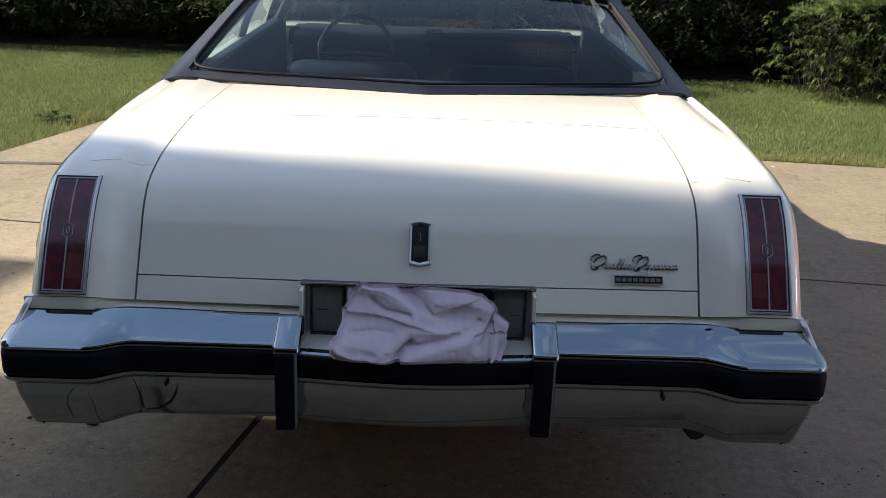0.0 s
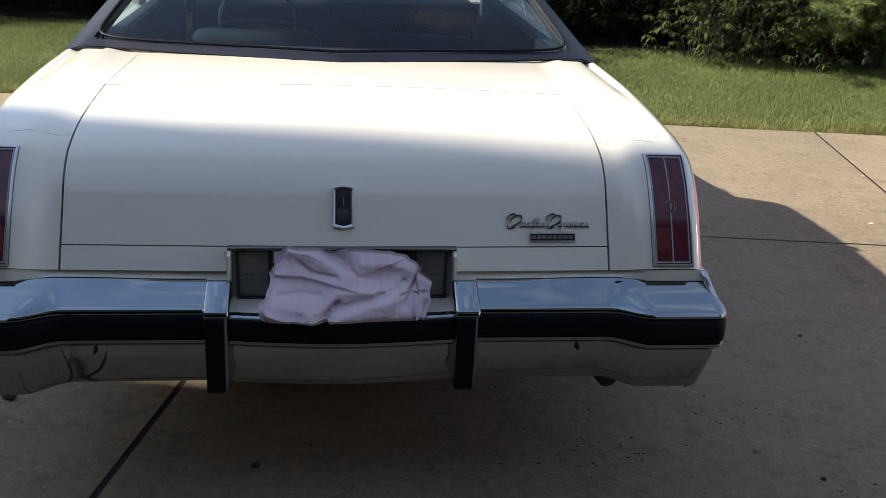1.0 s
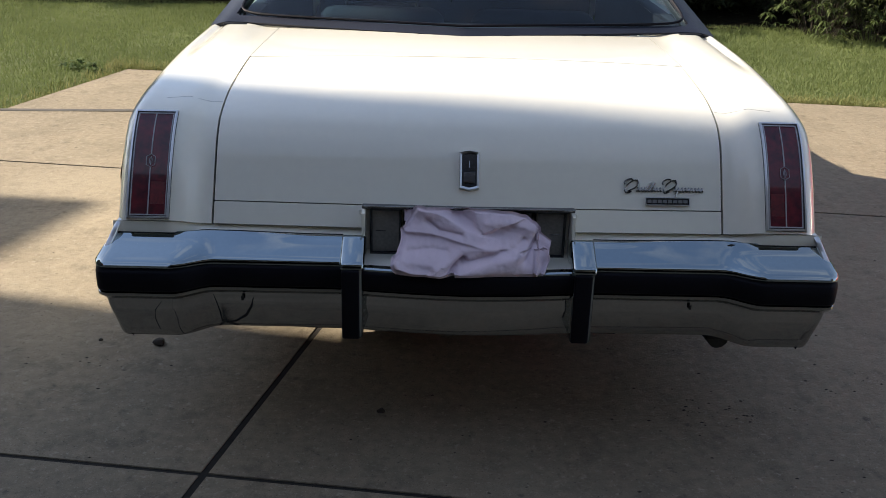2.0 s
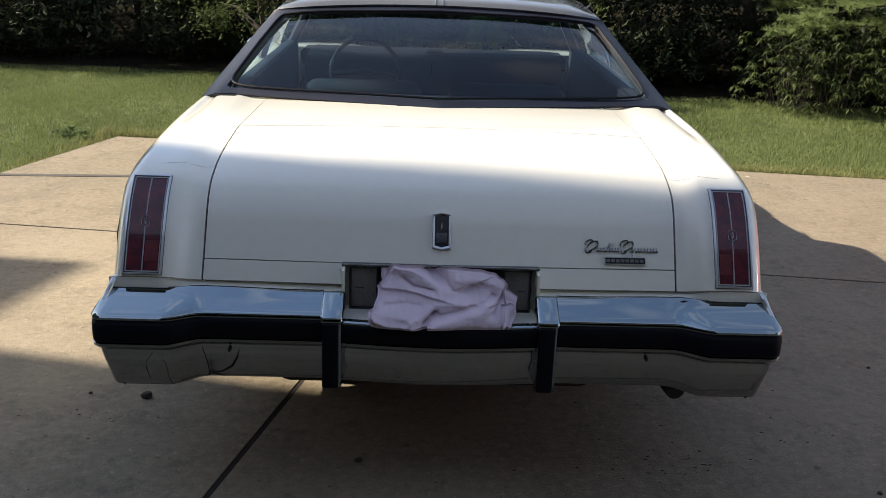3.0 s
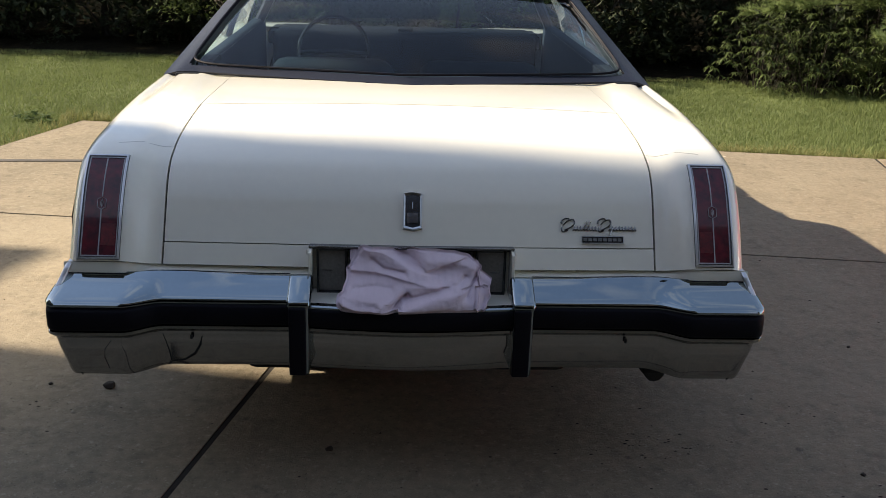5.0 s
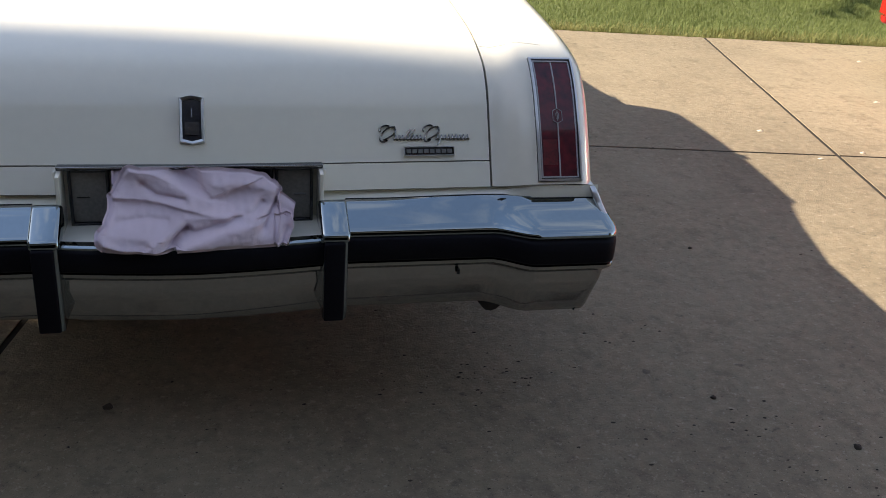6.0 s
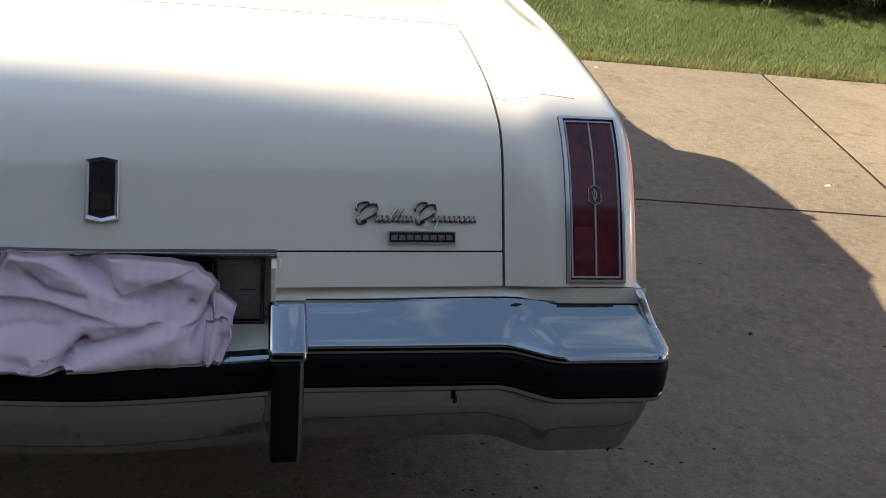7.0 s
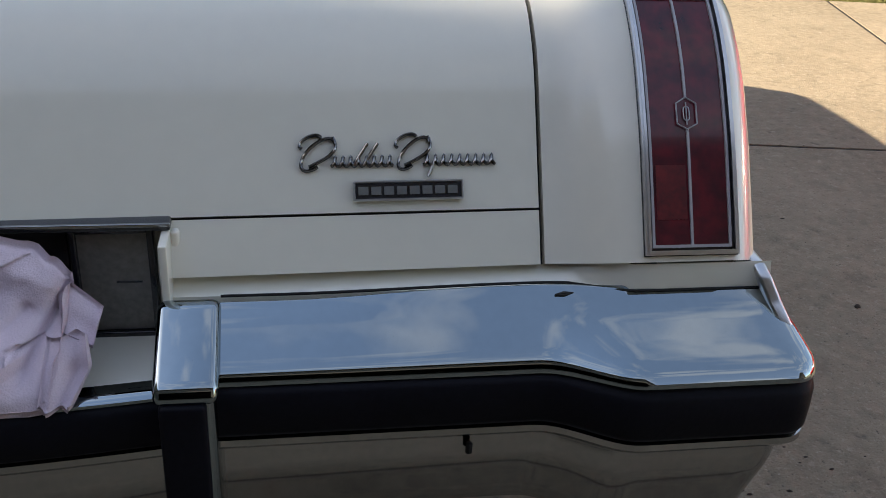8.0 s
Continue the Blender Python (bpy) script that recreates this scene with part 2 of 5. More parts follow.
SIDE_GLASS = dusty("dusty side glass", (0.58, 0.74, 0.79), (0.80, 0.74, 0.62), 0.12)


# ---- mesh helpers ----
def thing(name, at, label, category, group="", kind=""):
    ob = new(name)
    ob.location = at
    ob.empty_display_size = 0.1
    return tagged(ob, label, category, group, kind)


def part(name, bm, material, parent=None, label="", smooth=True, crisp=True):
    """Links a bmesh, built in world coordinates, as one mesh under a thing or a part."""
    top = parent
    while top is not None and top.parent is not None:
        top = top.parent
    if top is not None:
        bmesh.ops.translate(bm, verts=bm.verts, vec=-top.location)
    me = bpy.data.meshes.new(name)
    bm.normal_update()
    bm.to_mesh(me)
    bm.free()
    for p in me.polygons:
        p.use_smooth = smooth
    if smooth and crisp:
        me.set_sharp_from_angle(angle=radians(42))
    me.materials.append(material)
    ob = new(name, me)
    ob.parent = parent
    if label:
        ob["label"] = label
    return ob


def sheet(us, vs, fn, keep=None):
    """A grid of faces over the parameters us and vs."""
    bm = bmesh.new()
    grid = [[bm.verts.new(fn(u, v)) for v in vs] for u in us]
    for i in range(len(us) - 1):
        for j in range(len(vs) - 1):
            if keep is None or keep((us[i] + us[i + 1]) / 2, (vs[j] + vs[j + 1]) / 2):
                bm.faces.new((grid[i][j], grid[i + 1][j], grid[i + 1][j + 1], grid[i][j + 1]))
    loose = [v for v in bm.verts if not v.link_faces]
    bmesh.ops.delete(bm, geom=loose, context="VERTS")
    bm.normal_update()
    return bm


def thicken(bm, depth):
    """Turns the open borders of a sheet back by depth, against its normals."""
    bm.normal_update()
    normals = {v: v.normal.copy() for v in bm.verts}
    edges = [e for e in bm.edges if len(e.link_faces) == 1]
    old = {v for e in edges for v in e.verts}
    made = {v: bm.verts.new(v.co - normals[v] * depth) for v in old}
    for e in edges:
        lo = e.link_loops[0]
        a, b = lo.vert, lo.link_loop_next.vert
        bm.faces.new((b, a, made[a], made[b]))
    return bm


def box(bm, lo, hi, bevel=0.0, m=None):
    res = bmesh.ops.create_cube(bm, size=1.0)
    size = [h - l for l, h in zip(lo, hi)]
    mid = [(h + l) / 2 for l, h in zip(lo, hi)]
    bmesh.ops.scale(bm, verts=res["verts"], vec=size)
    bmesh.ops.translate(bm, verts=res["verts"], vec=mid)
    if bevel:
        es = list({e for v in res["verts"] for e in v.link_edges})
        got = bmesh.ops.bevel(bm, geom=es, offset=bevel, segments=3, profile=0.5, affect="EDGES")
        vs = {v for f in got["faces"] for v in f.verts} | {v for v in res["verts"] if v.is_valid}
    else:
        vs = set(res["verts"])
    if m is not None:
        bmesh.ops.transform(bm, matrix=m, verts=list(vs))
    return bm


def boxed(lo, hi, bevel=0.0, m=None):
    return box(bmesh.new(), lo, hi, bevel, m)


def tube(bm, path, radius, sides=8, closed=False):
    """A round bar along a path of points; radius may be one number or one for each point."""
    n = len(path)
    path = [Vector(p) for p in path]
    rad = radius if isinstance(radius, (list, tuple)) else [radius] * n
    rings = []
    for i, p in enumerate(path):
        a = path[(i - 1) % n] if closed or i else p
        b = path[(i + 1) % n] if closed or i < n - 1 else p
        d = (b - a).normalized()
        side = d.cross(Vector((0, 0, 1)))
        if side.length < 0.05:
            side = d.cross(Vector((0, 1, 0)))
        side.normalize()
        up = side.cross(d)
        rings.append([bm.verts.new(p + rad[i] * (side * math.cos(2 * math.pi * k / sides) + up * math.sin(2 * math.pi * k / sides))) for k in range(sides)])
    for i in range(n if closed else n - 1):
        r, s = rings[i], rings[(i + 1) % n]
        for k in range(sides):
            bm.faces.new((r[k], r[(k + 1) % sides], s[(k + 1) % sides], s[k]))
    if not closed:
        bm.faces.new(rings[0][::-1])
        bm.faces.new(rings[-1])
    return bm


def ramp(a, b, x):
    t = min(1.0, max(0.0, (x - a) / (b - a)))
    return t * t * (3 - 2 * t)


def span(a, b, n):
    return [a + (b - a) * i / n for i in range(n + 1)]


# ---- ground ----


def ground():
    bm = sheet(span(-300, 300, 40), span(-300, 400, 40), lambda x, y: (x, y, -0.03))
    return tagged(part("ground", bm, SOIL), "mown green lawn soil reaching to the woods", "ground", kind="structure")


ground()
drive = thing("driveway", (0, 0, 0), "pale tan concrete driveway of jointed slabs", "driveway", kind="structure")
DRIVE_BED = -0.0035


def long_joint(i, y):
    x0 = (-10.5, -6.9, -3.47, -0.19, 3.085, 6.4, 9.7, 13.0)[i]
    k = (0.40, 0.38, 0.33, 0.25, 0.197, 0.18, 0.16, 0.14)[i]
    return x0 + k * (y - 4.17)


def cross_joint(j, x):
    return (-10.0, -7.5, -5.2, -2.8, -0.4, 1.962, 4.580, 7.02)[j] - (0.14 if j != 6 else 0.143) * x


def crossing(i, j):
    x, y = 0.0, 0.0
    for _ in range(20):
        y = cross_joint(j, x)
        x = long_joint(i, y)
    return Vector((x, y, 0))


def slab(i, j):
    q = [crossing(i, j), crossing(i + 1, j), crossing(i + 1, j + 1), crossing(i, j + 1)]
    c = sum(q, Vector()) / 4
    q = [p + (c - p).normalized() * 0.014 for p in q]
    bm = bmesh.new()
    low = [bm.verts.new(p + Vector((0, 0, -0.10))) for p in q]
    mid = [bm.verts.new(p + Vector((0, 0, -0.004))) for p in q]
    top = [bm.verts.new(p + (c - p).normalized() * 0.0006) for p in q]
    for a, b in ((low, mid), (mid, top)):
        for k in range(4):
            bm.faces.new((a[k], a[(k + 1) % 4], b[(k + 1) % 4], b[k]))
    bm.faces.new(top)
    return part("slab", bm, CONCRETE, drive, smooth=False)


# ---- the big car ----
CAR = thing("car", (0, 4.8, 0), "cream two-door coupe with dark blue vinyl roof and chrome bumper", "car")
PROFILE = [(2.236, 0.676), (2.262, 0.722), (2.290, 0.770), (2.316, 0.815), (2.344, 0.862), (2.374, 0.898), (2.420, 0.930), (2.52, 0.961),
           (2.65, 0.980), (2.87, 0.997), (3.10, 1.006), (3.40, 1.010)]


def spline(pts, t):
    """Catmull-Rom through pts at t in 0..len-1: place and tangent."""
    n = len(pts) - 1
    i = min(n - 1, max(0, int(t)))
    f = t - i
    p0, p1, p2, p3 = (Vector(pts[max(0, min(n, k))]) for k in (i - 1, i, i + 1, i + 2))
    a, b, c = 2 * p1, p2 - p0, 2 * p0 - 5 * p1 + 4 * p2 - p3
    d = -p0 + 3 * p1 - 3 * p2 + p3
    return 0.5 * (a + b * f + c * f * f + d * f * f * f), 0.5 * (b + 2 * c * f + 3 * d * f * f)


def shell(x, v, lift=0.0):
    """The rear of the body: x across, v along the profile from the sill (0) to the window (11)."""
    ax = abs(x)
    v = v - 0.12 * ramp(0.70, 0.785, ax) * (1 - min(1.0, v / 1.3))
    p, d = spline(PROFILE, v)
    n = Vector((-d.y, d.x)).normalized()
    pod = 0.040 * ramp(0.705, 0.785, ax) * (1 - 0.33 * ramp(2.0, 5.4, v) - 0.45 * ramp(5.2, 8.0, v))
    crown = 0.014 * (1 - min(1, ax / 0.69) ** 2) * ramp(4.5, 8, v)
    bow = -0.016 * (1 - min(1, ax / 0.69)) * (1 - ramp(5, 8, v))
    R, x0 = 0.055, 0.885
    drop = 0.0
    if ax > x0:
        drop = R - math.sqrt(max(0.0, R * R - min(R, ax - x0) ** 2))
    groove = 0.016 * math.exp(-((ax - 0.882) / 0.018) ** 2) * ramp(8.3, 10.2, v)
    o = pod + crown - drop - groove + lift
    q = p + n * o
    return Vector((x, q.x + bow, q.y))


LID_LO, LID_HI, SEAM, HALF_GAP, LOW_GAP = 1.17, 9.05, 0.687, 0.0026, 0.026
XS = sorted(set([round(s * a, 4) for s in (-1, 1) for a in
      span(0, 0.64, 16) + [SEAM - HALF_GAP, SEAM + HALF_GAP, 0.705, 0.72, 0.735, 0.75, 0.765, 0.785, 0.81, 0.84, 0.855, 0.865, 0.875, 0.885, 0.895, 0.905, 0.915, 0.928, 0.936, 0.9395, 0.94]]))
VS = sorted(set([round(a, 4) for a in span(0, 11, 55) + [LID_LO - LOW_GAP, LID_LO + LOW_GAP, LID_HI - 0.012, LID_HI + 0.012]]))


def zone(x, v):
    ax = abs(x)
    if ax < SEAM - HALF_GAP:
        if LID_LO + LOW_GAP < v < LID_HI - 0.012:
            return "lid"
        if v < LID_LO - LOW_GAP:
            return "strip" if ax > 0.285 else "plate"
        if v < LID_LO + LOW_GAP or v < LID_HI + 0.012:
            return "gap"
        return "body"
    if ax < SEAM + HALF_GAP and v < LID_HI + 0.012:
        return "gap"
    return "body"


def thick(name, kind, material, depth, label="", parent=CAR, cut=None):
    bm = sheet(XS, VS, shell, lambda x, v: zone(x, v) == kind and (cut is None or cut(x)))
    return part(name, thicken(bm, depth), material, parent, label)


part("body", thicken(sheet(XS, VS, shell, lambda x, v: zone(x, v) == "body" and (abs(x) > 0.87 or shell(x, v).y < 3.235 + 0.185 * min(1, abs(x) / 0.80) ** 1.1)), 0.02), PAINT, CAR, "cream painted steel body")
LID = thick("trunk_lid", "lid", PAINT, 0.02, "cream trunk lid")
thick("lower_panel", "strip", PAINT, 0.02, "cream filler strip", cut=lambda x: x < 0)
thick("lower_panel", "strip", PAINT, 0.02, "cream filler strip", cut=lambda x: x > 0)
part("trunk_gap", sheet(XS, VS, lambda x, v: shell(x, v, -0.014), lambda x, v: abs(x) < 0.71 and (v > LID_LO - 0.1 or abs(x) > 0.29) and v < 9.2), BLACK, CAR, "black rubber seal in the lid gap")


def flank(s):
    """One side of the body from the tail to the nose."""
    def top(y):
        if y < 3.4:
            lo, hi = 0.0, 11.0
            for _ in range(30):
                m = (lo + hi) / 2
                if shell(0.94, m).y < y:
                    lo = m
                else:
                    hi = m
            return shell(0.94, lo).z
        return 0.955 - 0.090 * ramp(5.1, 5.8, y) - 0.19 * ramp(5.8, 7.6, y) + 0.016 * ramp(5.5, 5.9, y)
    ys = span(2.315, 7.42, 90)

    def at(y, w):
        hi = top(y)
        lo = 0.21 + 0.18 * (1 - ramp(3.30, 3.45, y))
        for yc in (3.42, 6.26):
            d = abs(y - yc)
            if d < 0.37:
                lo = max(lo, 0.30 + math.sqrt(0.37 ** 2 - d * d))
        z = lo + (hi - lo) * w
        x = 0.94 + 0.012 * math.sin(math.pi * min(1, max(0, (z - 0.3) / 0.6))) - 0.07 * ramp(6.8, 7.42, y)
        return (s * x, y, z)
    bm = sheet(ys, span(0, 1, 8), at)
    if s < 0:
        bmesh.ops.reverse_faces(bm, faces=bm.faces)
    return part("side_panel", bm, PAINT, CAR)


flank(1)
flank(-1)


def front_half():
    """Shoulders beside the cabin, then fenders and hood ahead of the windscreen."""
    def deck(x, y):
        ax = abs(x)
        z = 1.010 - 0.090 * ramp(5.1, 5.8, y) - 0.19 * ramp(5.8, 7.6, y) + 0.016 * ramp(0.35, 0.62, ax) * ramp(5.5, 5.9, y)
        if ax > 0.885:
            z -= 0.055 - math.sqrt(max(0, 0.055 ** 2 - min(0.055, ax - 0.885) ** 2))
        return (x * (1 - 0.07 * ramp(6.8, 7.42, y)), y, z)
    xs = [-0.94, -0.932, -0.915, -0.89, -0.865, -0.80, -0.6, -0.4, -0.2, 0, 0.2, 0.4, 0.6, 0.80, 0.865, 0.89, 0.915, 0.932, 0.94]
    part("shoulder", sheet(xs, span(3.4, 5.75, 20), deck, lambda x, y: x > 0.80), PAINT, CAR)
    part("shoulder", sheet(xs, span(3.4, 5.75, 20), deck, lambda x, y: x < -0.80), PAINT, CAR)
    hood = sheet(xs, span(5.36, 7.42, 40), deck, lambda x, y: abs(x) < 0.95 and (y > 5.75 or (abs(x) < 0.81 and y > 5.80 - 0.46 * (x / 0.845) ** 2)))
    part("hood", hood, PAINT, CAR, "cream hood")
    part("nose", sheet(xs, span(0, 1, 4), lambda x, w: (x * 0.93, 7.42 + 0.05 * math.sin(w * math.pi), deck(x, 7.42)[2] * (1 - w) + 0.35 * w)), PAINT, CAR)
    b = boxed((-0.93, 7.40, 0.40), (0.93, 7.52, 0.62), 0.03)
    part("front_bumper", b, CHROME, CAR)


front_half()


# rear bumper: a section swept along its front line
def bar_line(x):
    ax = abs(x)
    y = 2.132 - 0.038 * ramp(0.665, 0.775, ax)
    if ax < 0.30:
        y = 2.102 + 0.026 * (ax / 0.30) ** 1.6
    if ax > 0.937:
        y += 0.033 - math.sqrt(max(0, 0.033 ** 2 - min(0.033, ax - 0.937) ** 2))
    return y


TOP = [(0.0, 0.610), (0.0, 0.653), (0.012, 0.6570), (0.03, 0.6574), (0.05, 0.6566), (0.20, 0.6494), (0.40, 0.6403), (0.60, 0.6318), (0.80, 0.6237), (0.92, 0.6190), (0.98, 0.615), (1.03, 0.609), (1.03, 0.603), (0.95, 0.598)]
LOW = [(0.004, 0.540), (-0.004, 0.537), (-0.005, 0.530), (0.000, 0.524), (0.010, 0.520), (0.0160, 0.514), (0.0158, 0.505), (0.0130, 0.491), (0.0136, 0.480), (0.0188, 0.458), (0.025, 0.435), (0.029, 0.417), (0.036, 0.405), (0.056, 0.401)]
TOP_MID = [(0.034, 0.590), (0.030, 0.599), (0.015, 0.602), (0.002, 0.602), (-0.003, 0.599), (-0.002, 0.594), (0.004, 0.591)]
BAND = [(0.006, 0.602), (-0.004, 0.599), (-0.008, 0.594), (-0.009, 0.572), (-0.008, 0.549), (-0.004, 0.542), (0.006, 0.538)]
BAND_MID = [(0.006, 0.596), (-0.004, 0.592), (-0.008, 0.586), (-0.009, 0.566), (-0.008, 0.547), (-0.003, 0.541), (0.006, 0.538)]


def tuck(z):
    """How far the end of the lower bar draws in below its lip."""
    return 0.039 * max(0.0, (0.530 - z) / 0.126) ** 0.65


def hang(z):
    """How far the outer half of the lower bar hangs below the middle."""
    return 0.007 * max(0.0, (0.520 - z) / 0.116)


def swept(section, xs, taper=0.0):
    def at(x, i):
        d, z = section[int(i)]
        ax = abs(x)
        out = ramp(0.66, 0.78, ax)
        s = -1 if x < 0 else 1
        inward = taper * tuck(z) * ramp(0.84, 0.970, ax)
        return (x - s * inward, bar_line(x) + d, z - 0.006 * out * (1 if z < 0.6 else 0) - taper * hang(z) * ramp(0.64, 0.76, ax))
    return sheet(xs, list(range(len(section))), at)


REAR_LINE = 2.207


def top_bar(s):
    """The sloping chrome top of one half, from its rear line to the front lip, and the facet at its end."""
    def at(x, i):
        a, z = TOP[int(i)]
        ax = abs(x)
        y = REAR_LINE
        z += (0.003 + 0.007 * ramp(0.4, 0.66, ax) - 0.004 * ramp(0.69, 0.78, ax)) * max(0.0, 1 - a)
        y += (bar_line(x) - y) * a
        z -= 0.0036 * ramp(0.66, 0.76, ax) * math.sin(math.pi * min(1.0, max(0.0, (a - 0.05) / 0.50)))
        z -= 0.0042 * (1 - ramp(0.40, 0.56, ax)) * max(0.0, 1 - abs(a - 0.05) / 0.14)
        inward = 0.026 * (1 - min(1, a)) * ramp(0.85, 0.970, ax)
        return (x - (0.0 if x == 0 else math.copysign(inward, x)), y, z)
    bar = sheet([s * x for x in OUT_X], list(range(len(TOP))), at)

    def end(y, w):
        f = ramp(2.12, 2.215, y)
        ridge = Vector((0.970 - 0.026 * f, y, 0.615 + 0.041 * f))
        foot = Vector((0.972, y, 0.600))
        p = ridge.lerp(foot, w)
        p.x += 0.0015 * math.sin(math.pi * w)
        return (s * p.x, p.y, p.z)
    facet = sheet(span(2.125, 2.22, 8) + [2.3, 2.5, 2.72], span(0, 1, 6), end)
    return joined(bar, facet)


def side_return(section, s, taper=0.0):
    """The end of the bumper, round the corner and forward along the flank."""
    y0 = bar_line(0.970)

    def at(y, i):
        d, z = section[int(i)]
        d = min(d, 0.036)
        return (s * (0.970 - d * (1.0 if d > 0 else 0.3) - taper * tuck(z)), y, z - 0.006 * (1 if z < 0.6 else 0) - taper * hang(z))
    ys = [y0 + k for k in (0.0, 0.02, 0.05, 0.10, 0.2, 0.35, 0.5, 0.62)]
    bm = sheet(ys, list(range(len(section))), at)
    if s > 0:
        bmesh.ops.reverse_faces(bm, faces=bm.faces)
    return bm


def joined(*bms):
    out = bmesh.new()
    for b in bms:
        me = bpy.data.meshes.new("tmp")
        b.to_mesh(me)
        b.free()
        out.from_mesh(me)
        bpy.data.meshes.remove(me)
    bmesh.ops.recalc_face_normals(out, faces=out.faces)
    return out


OUT_X = span(0.325, 0.64, 9) + span(0.655, 0.79, 12) + span(0.81, 0.937, 5) + [0.945, 0.953, 0.960, 0.965, 0.968, 0.970]
MID_X = span(-0.285, 0.285, 24)
BUMPER = part("rear_bumper", swept(LOW, MID_X), CHROME_OLD, CAR, "chrome rear bumper with black rubber strips and two guards")
for s in (-1, 1):
    xs = [s * x for x in OUT_X]
    part("upper_bar", top_bar(s), CHROME, BUMPER, "bright chrome upper bar")
    part("lower_bar", joined(swept(LOW, xs, 1.0), side_return(LOW, s, 1.0)), CHROME_OLD, BUMPER, "dulled chrome lower bar")
    part("rub_strip", joined(swept(BAND, xs), side_return(BAND, s)), RUBBER, BUMPER, "black rubber strip")
part("upper_bar", swept(TOP_MID, MID_X), CHROME, BUMPER, "bright chrome upper bar")
part("rub_strip", swept(BAND_MID, MID_X), RUBBER, BUMPER, "black rubber strip")


def guard(s):
    x0, x1 = sorted((s * 0.276, s * 0.332))
    g = part("guard", boxed((x0, 2.105, 0.403), (x1, 2.19, 0.612), 0.008), CHROME, BUMPER, "chrome bumper guard")
    cap = bmesh.new()
    x0, x1 = x0 - 0.003, x1 + 0.003
    pts = [(2.098, 0.602), (2.104, 0.621), (2.194, 0.6655), (2.212, 0.660), (2.212, 0.600)]
    a = [cap.verts.new((x0 - 0.001, y, z)) for y, z in pts]
    b = [cap.verts.new((x1 + 0.001, y, z)) for y, z in pts]
    n = len(pts)
    for k in range(n):
        cap.faces.new((a[k], a[(k + 1) % n], b[(k + 1) % n], b[k]))
    cap.faces.new(a[::-1])
    cap.faces.new(b)
    bmesh.ops.recalc_face_normals(cap, faces=cap.faces)
    bmesh.ops.bevel(cap, geom=list(cap.edges), offset=0.009, segments=4, profile=0.5, affect="EDGES")
    part("guard_cap", cap, CHROME, BUMPER, "chrome cap of the guard")
    part("guard_pad", boxed((x0 + 0.005, 2.095, 0.407), (x1 - 0.011, 2.118, 0.604), 0.005), RUBBER, BUMPER, "black rubber pad")


guard(-1)
guard(1)
for s in (-1, 1):
    fin = bmesh.new()
    outline = [(2.150, 0.634), (2.172, 0.655), (2.188, 0.678), (2.203, 0.689), (2.235, 0.691), (2.262, 0.678), (2.262, 0.625), (2.160, 0.612)]
    fa = [fin.verts.new((s * (0.966 - 0.40 * (z - 0.61) + 0.0), y, z)) for y, z in outline]
    fb = [fin.verts.new((s * (0.950 - 0.40 * (z - 0.61)), y + 0.004, z)) for y, z in outline]
    for k in range(8):
        fin.faces.new((fa[k], fa[(k + 1) % 8], fb[(k + 1) % 8], fb[k]))
    fin.faces.new(fa[::-1])
    fin.faces.new(fb)
    bmesh.ops.recalc_face_normals(fin, faces=fin.faces)
    bmesh.ops.bevel(fin, geom=list(fin.edges), offset=0.004, segments=3, profile=0.5, affect="EDGES")
    part("end_fin", fin, SATIN, BUMPER, "chrome upturned corner of the bumper")
    bm = bmesh.new()
    tube(bm, [Vector((s * 0.597, 2.139, 0.508)), Vector((s * 0.597, 2.139, 0.496))], 0.004, 8)
    part("slot", bm, BLACK, BUMPER, "small black slot")



def low_face(x, z):
    """A point just proud of the face of the lower bar."""
    d = 0.015
    for (d0, z0), (d1, z1) in zip(LOW[4:], LOW[5:]):
        if z1 <= z <= z0:
            d = d0 + (d1 - d0) * (z0 - z) / (z0 - z1)
    out = ramp(0.66, 0.78, abs(x))
    return Vector((x, bar_line(x) + d - 0.0003, z - 0.006 * out - hang(z) * ramp(0.64, 0.76, abs(x))))


# three thin dark lines down the left of the lower bar
for line, r in ((((-0.805, 0.507), (-0.822, 0.485), (-0.826, 0.46), (-0.818, 0.425)), [0.0008, 0.0013, 0.0013, 0.0008]),
                (((-0.676, 0.508), (-0.668, 0.485), (-0.662, 0.455), (-0.660, 0.422)), [0.0008, 0.0018, 0.0022, 0.0012]),
                (((-0.570, 0.500), (-0.576, 0.475), (-0.592, 0.445), (-0.622, 0.424), (-0.655, 0.419)), [0.0012, 0.0035, 0.0040, 0.0024, 0.0010])):
    bm = bmesh.new()
    tube(bm, [low_face(x, z) for x, z in line], r, 6)
    part("dark_line", bm, UNDER, BUMPER, "thin dark line across the dulled chrome")
bm = bmesh.new()
tube(bm, [Vector((0.692, 2.194, 0.6600)), Vector((0.702, 2.195, 0.6606)), Vector((0.714, 2.197, 0.6604))], [0.0012, 0.0030, 0.0008], 6)
part("chip", bm, UNDER, BUMPER, "small dark chip in the chrome")

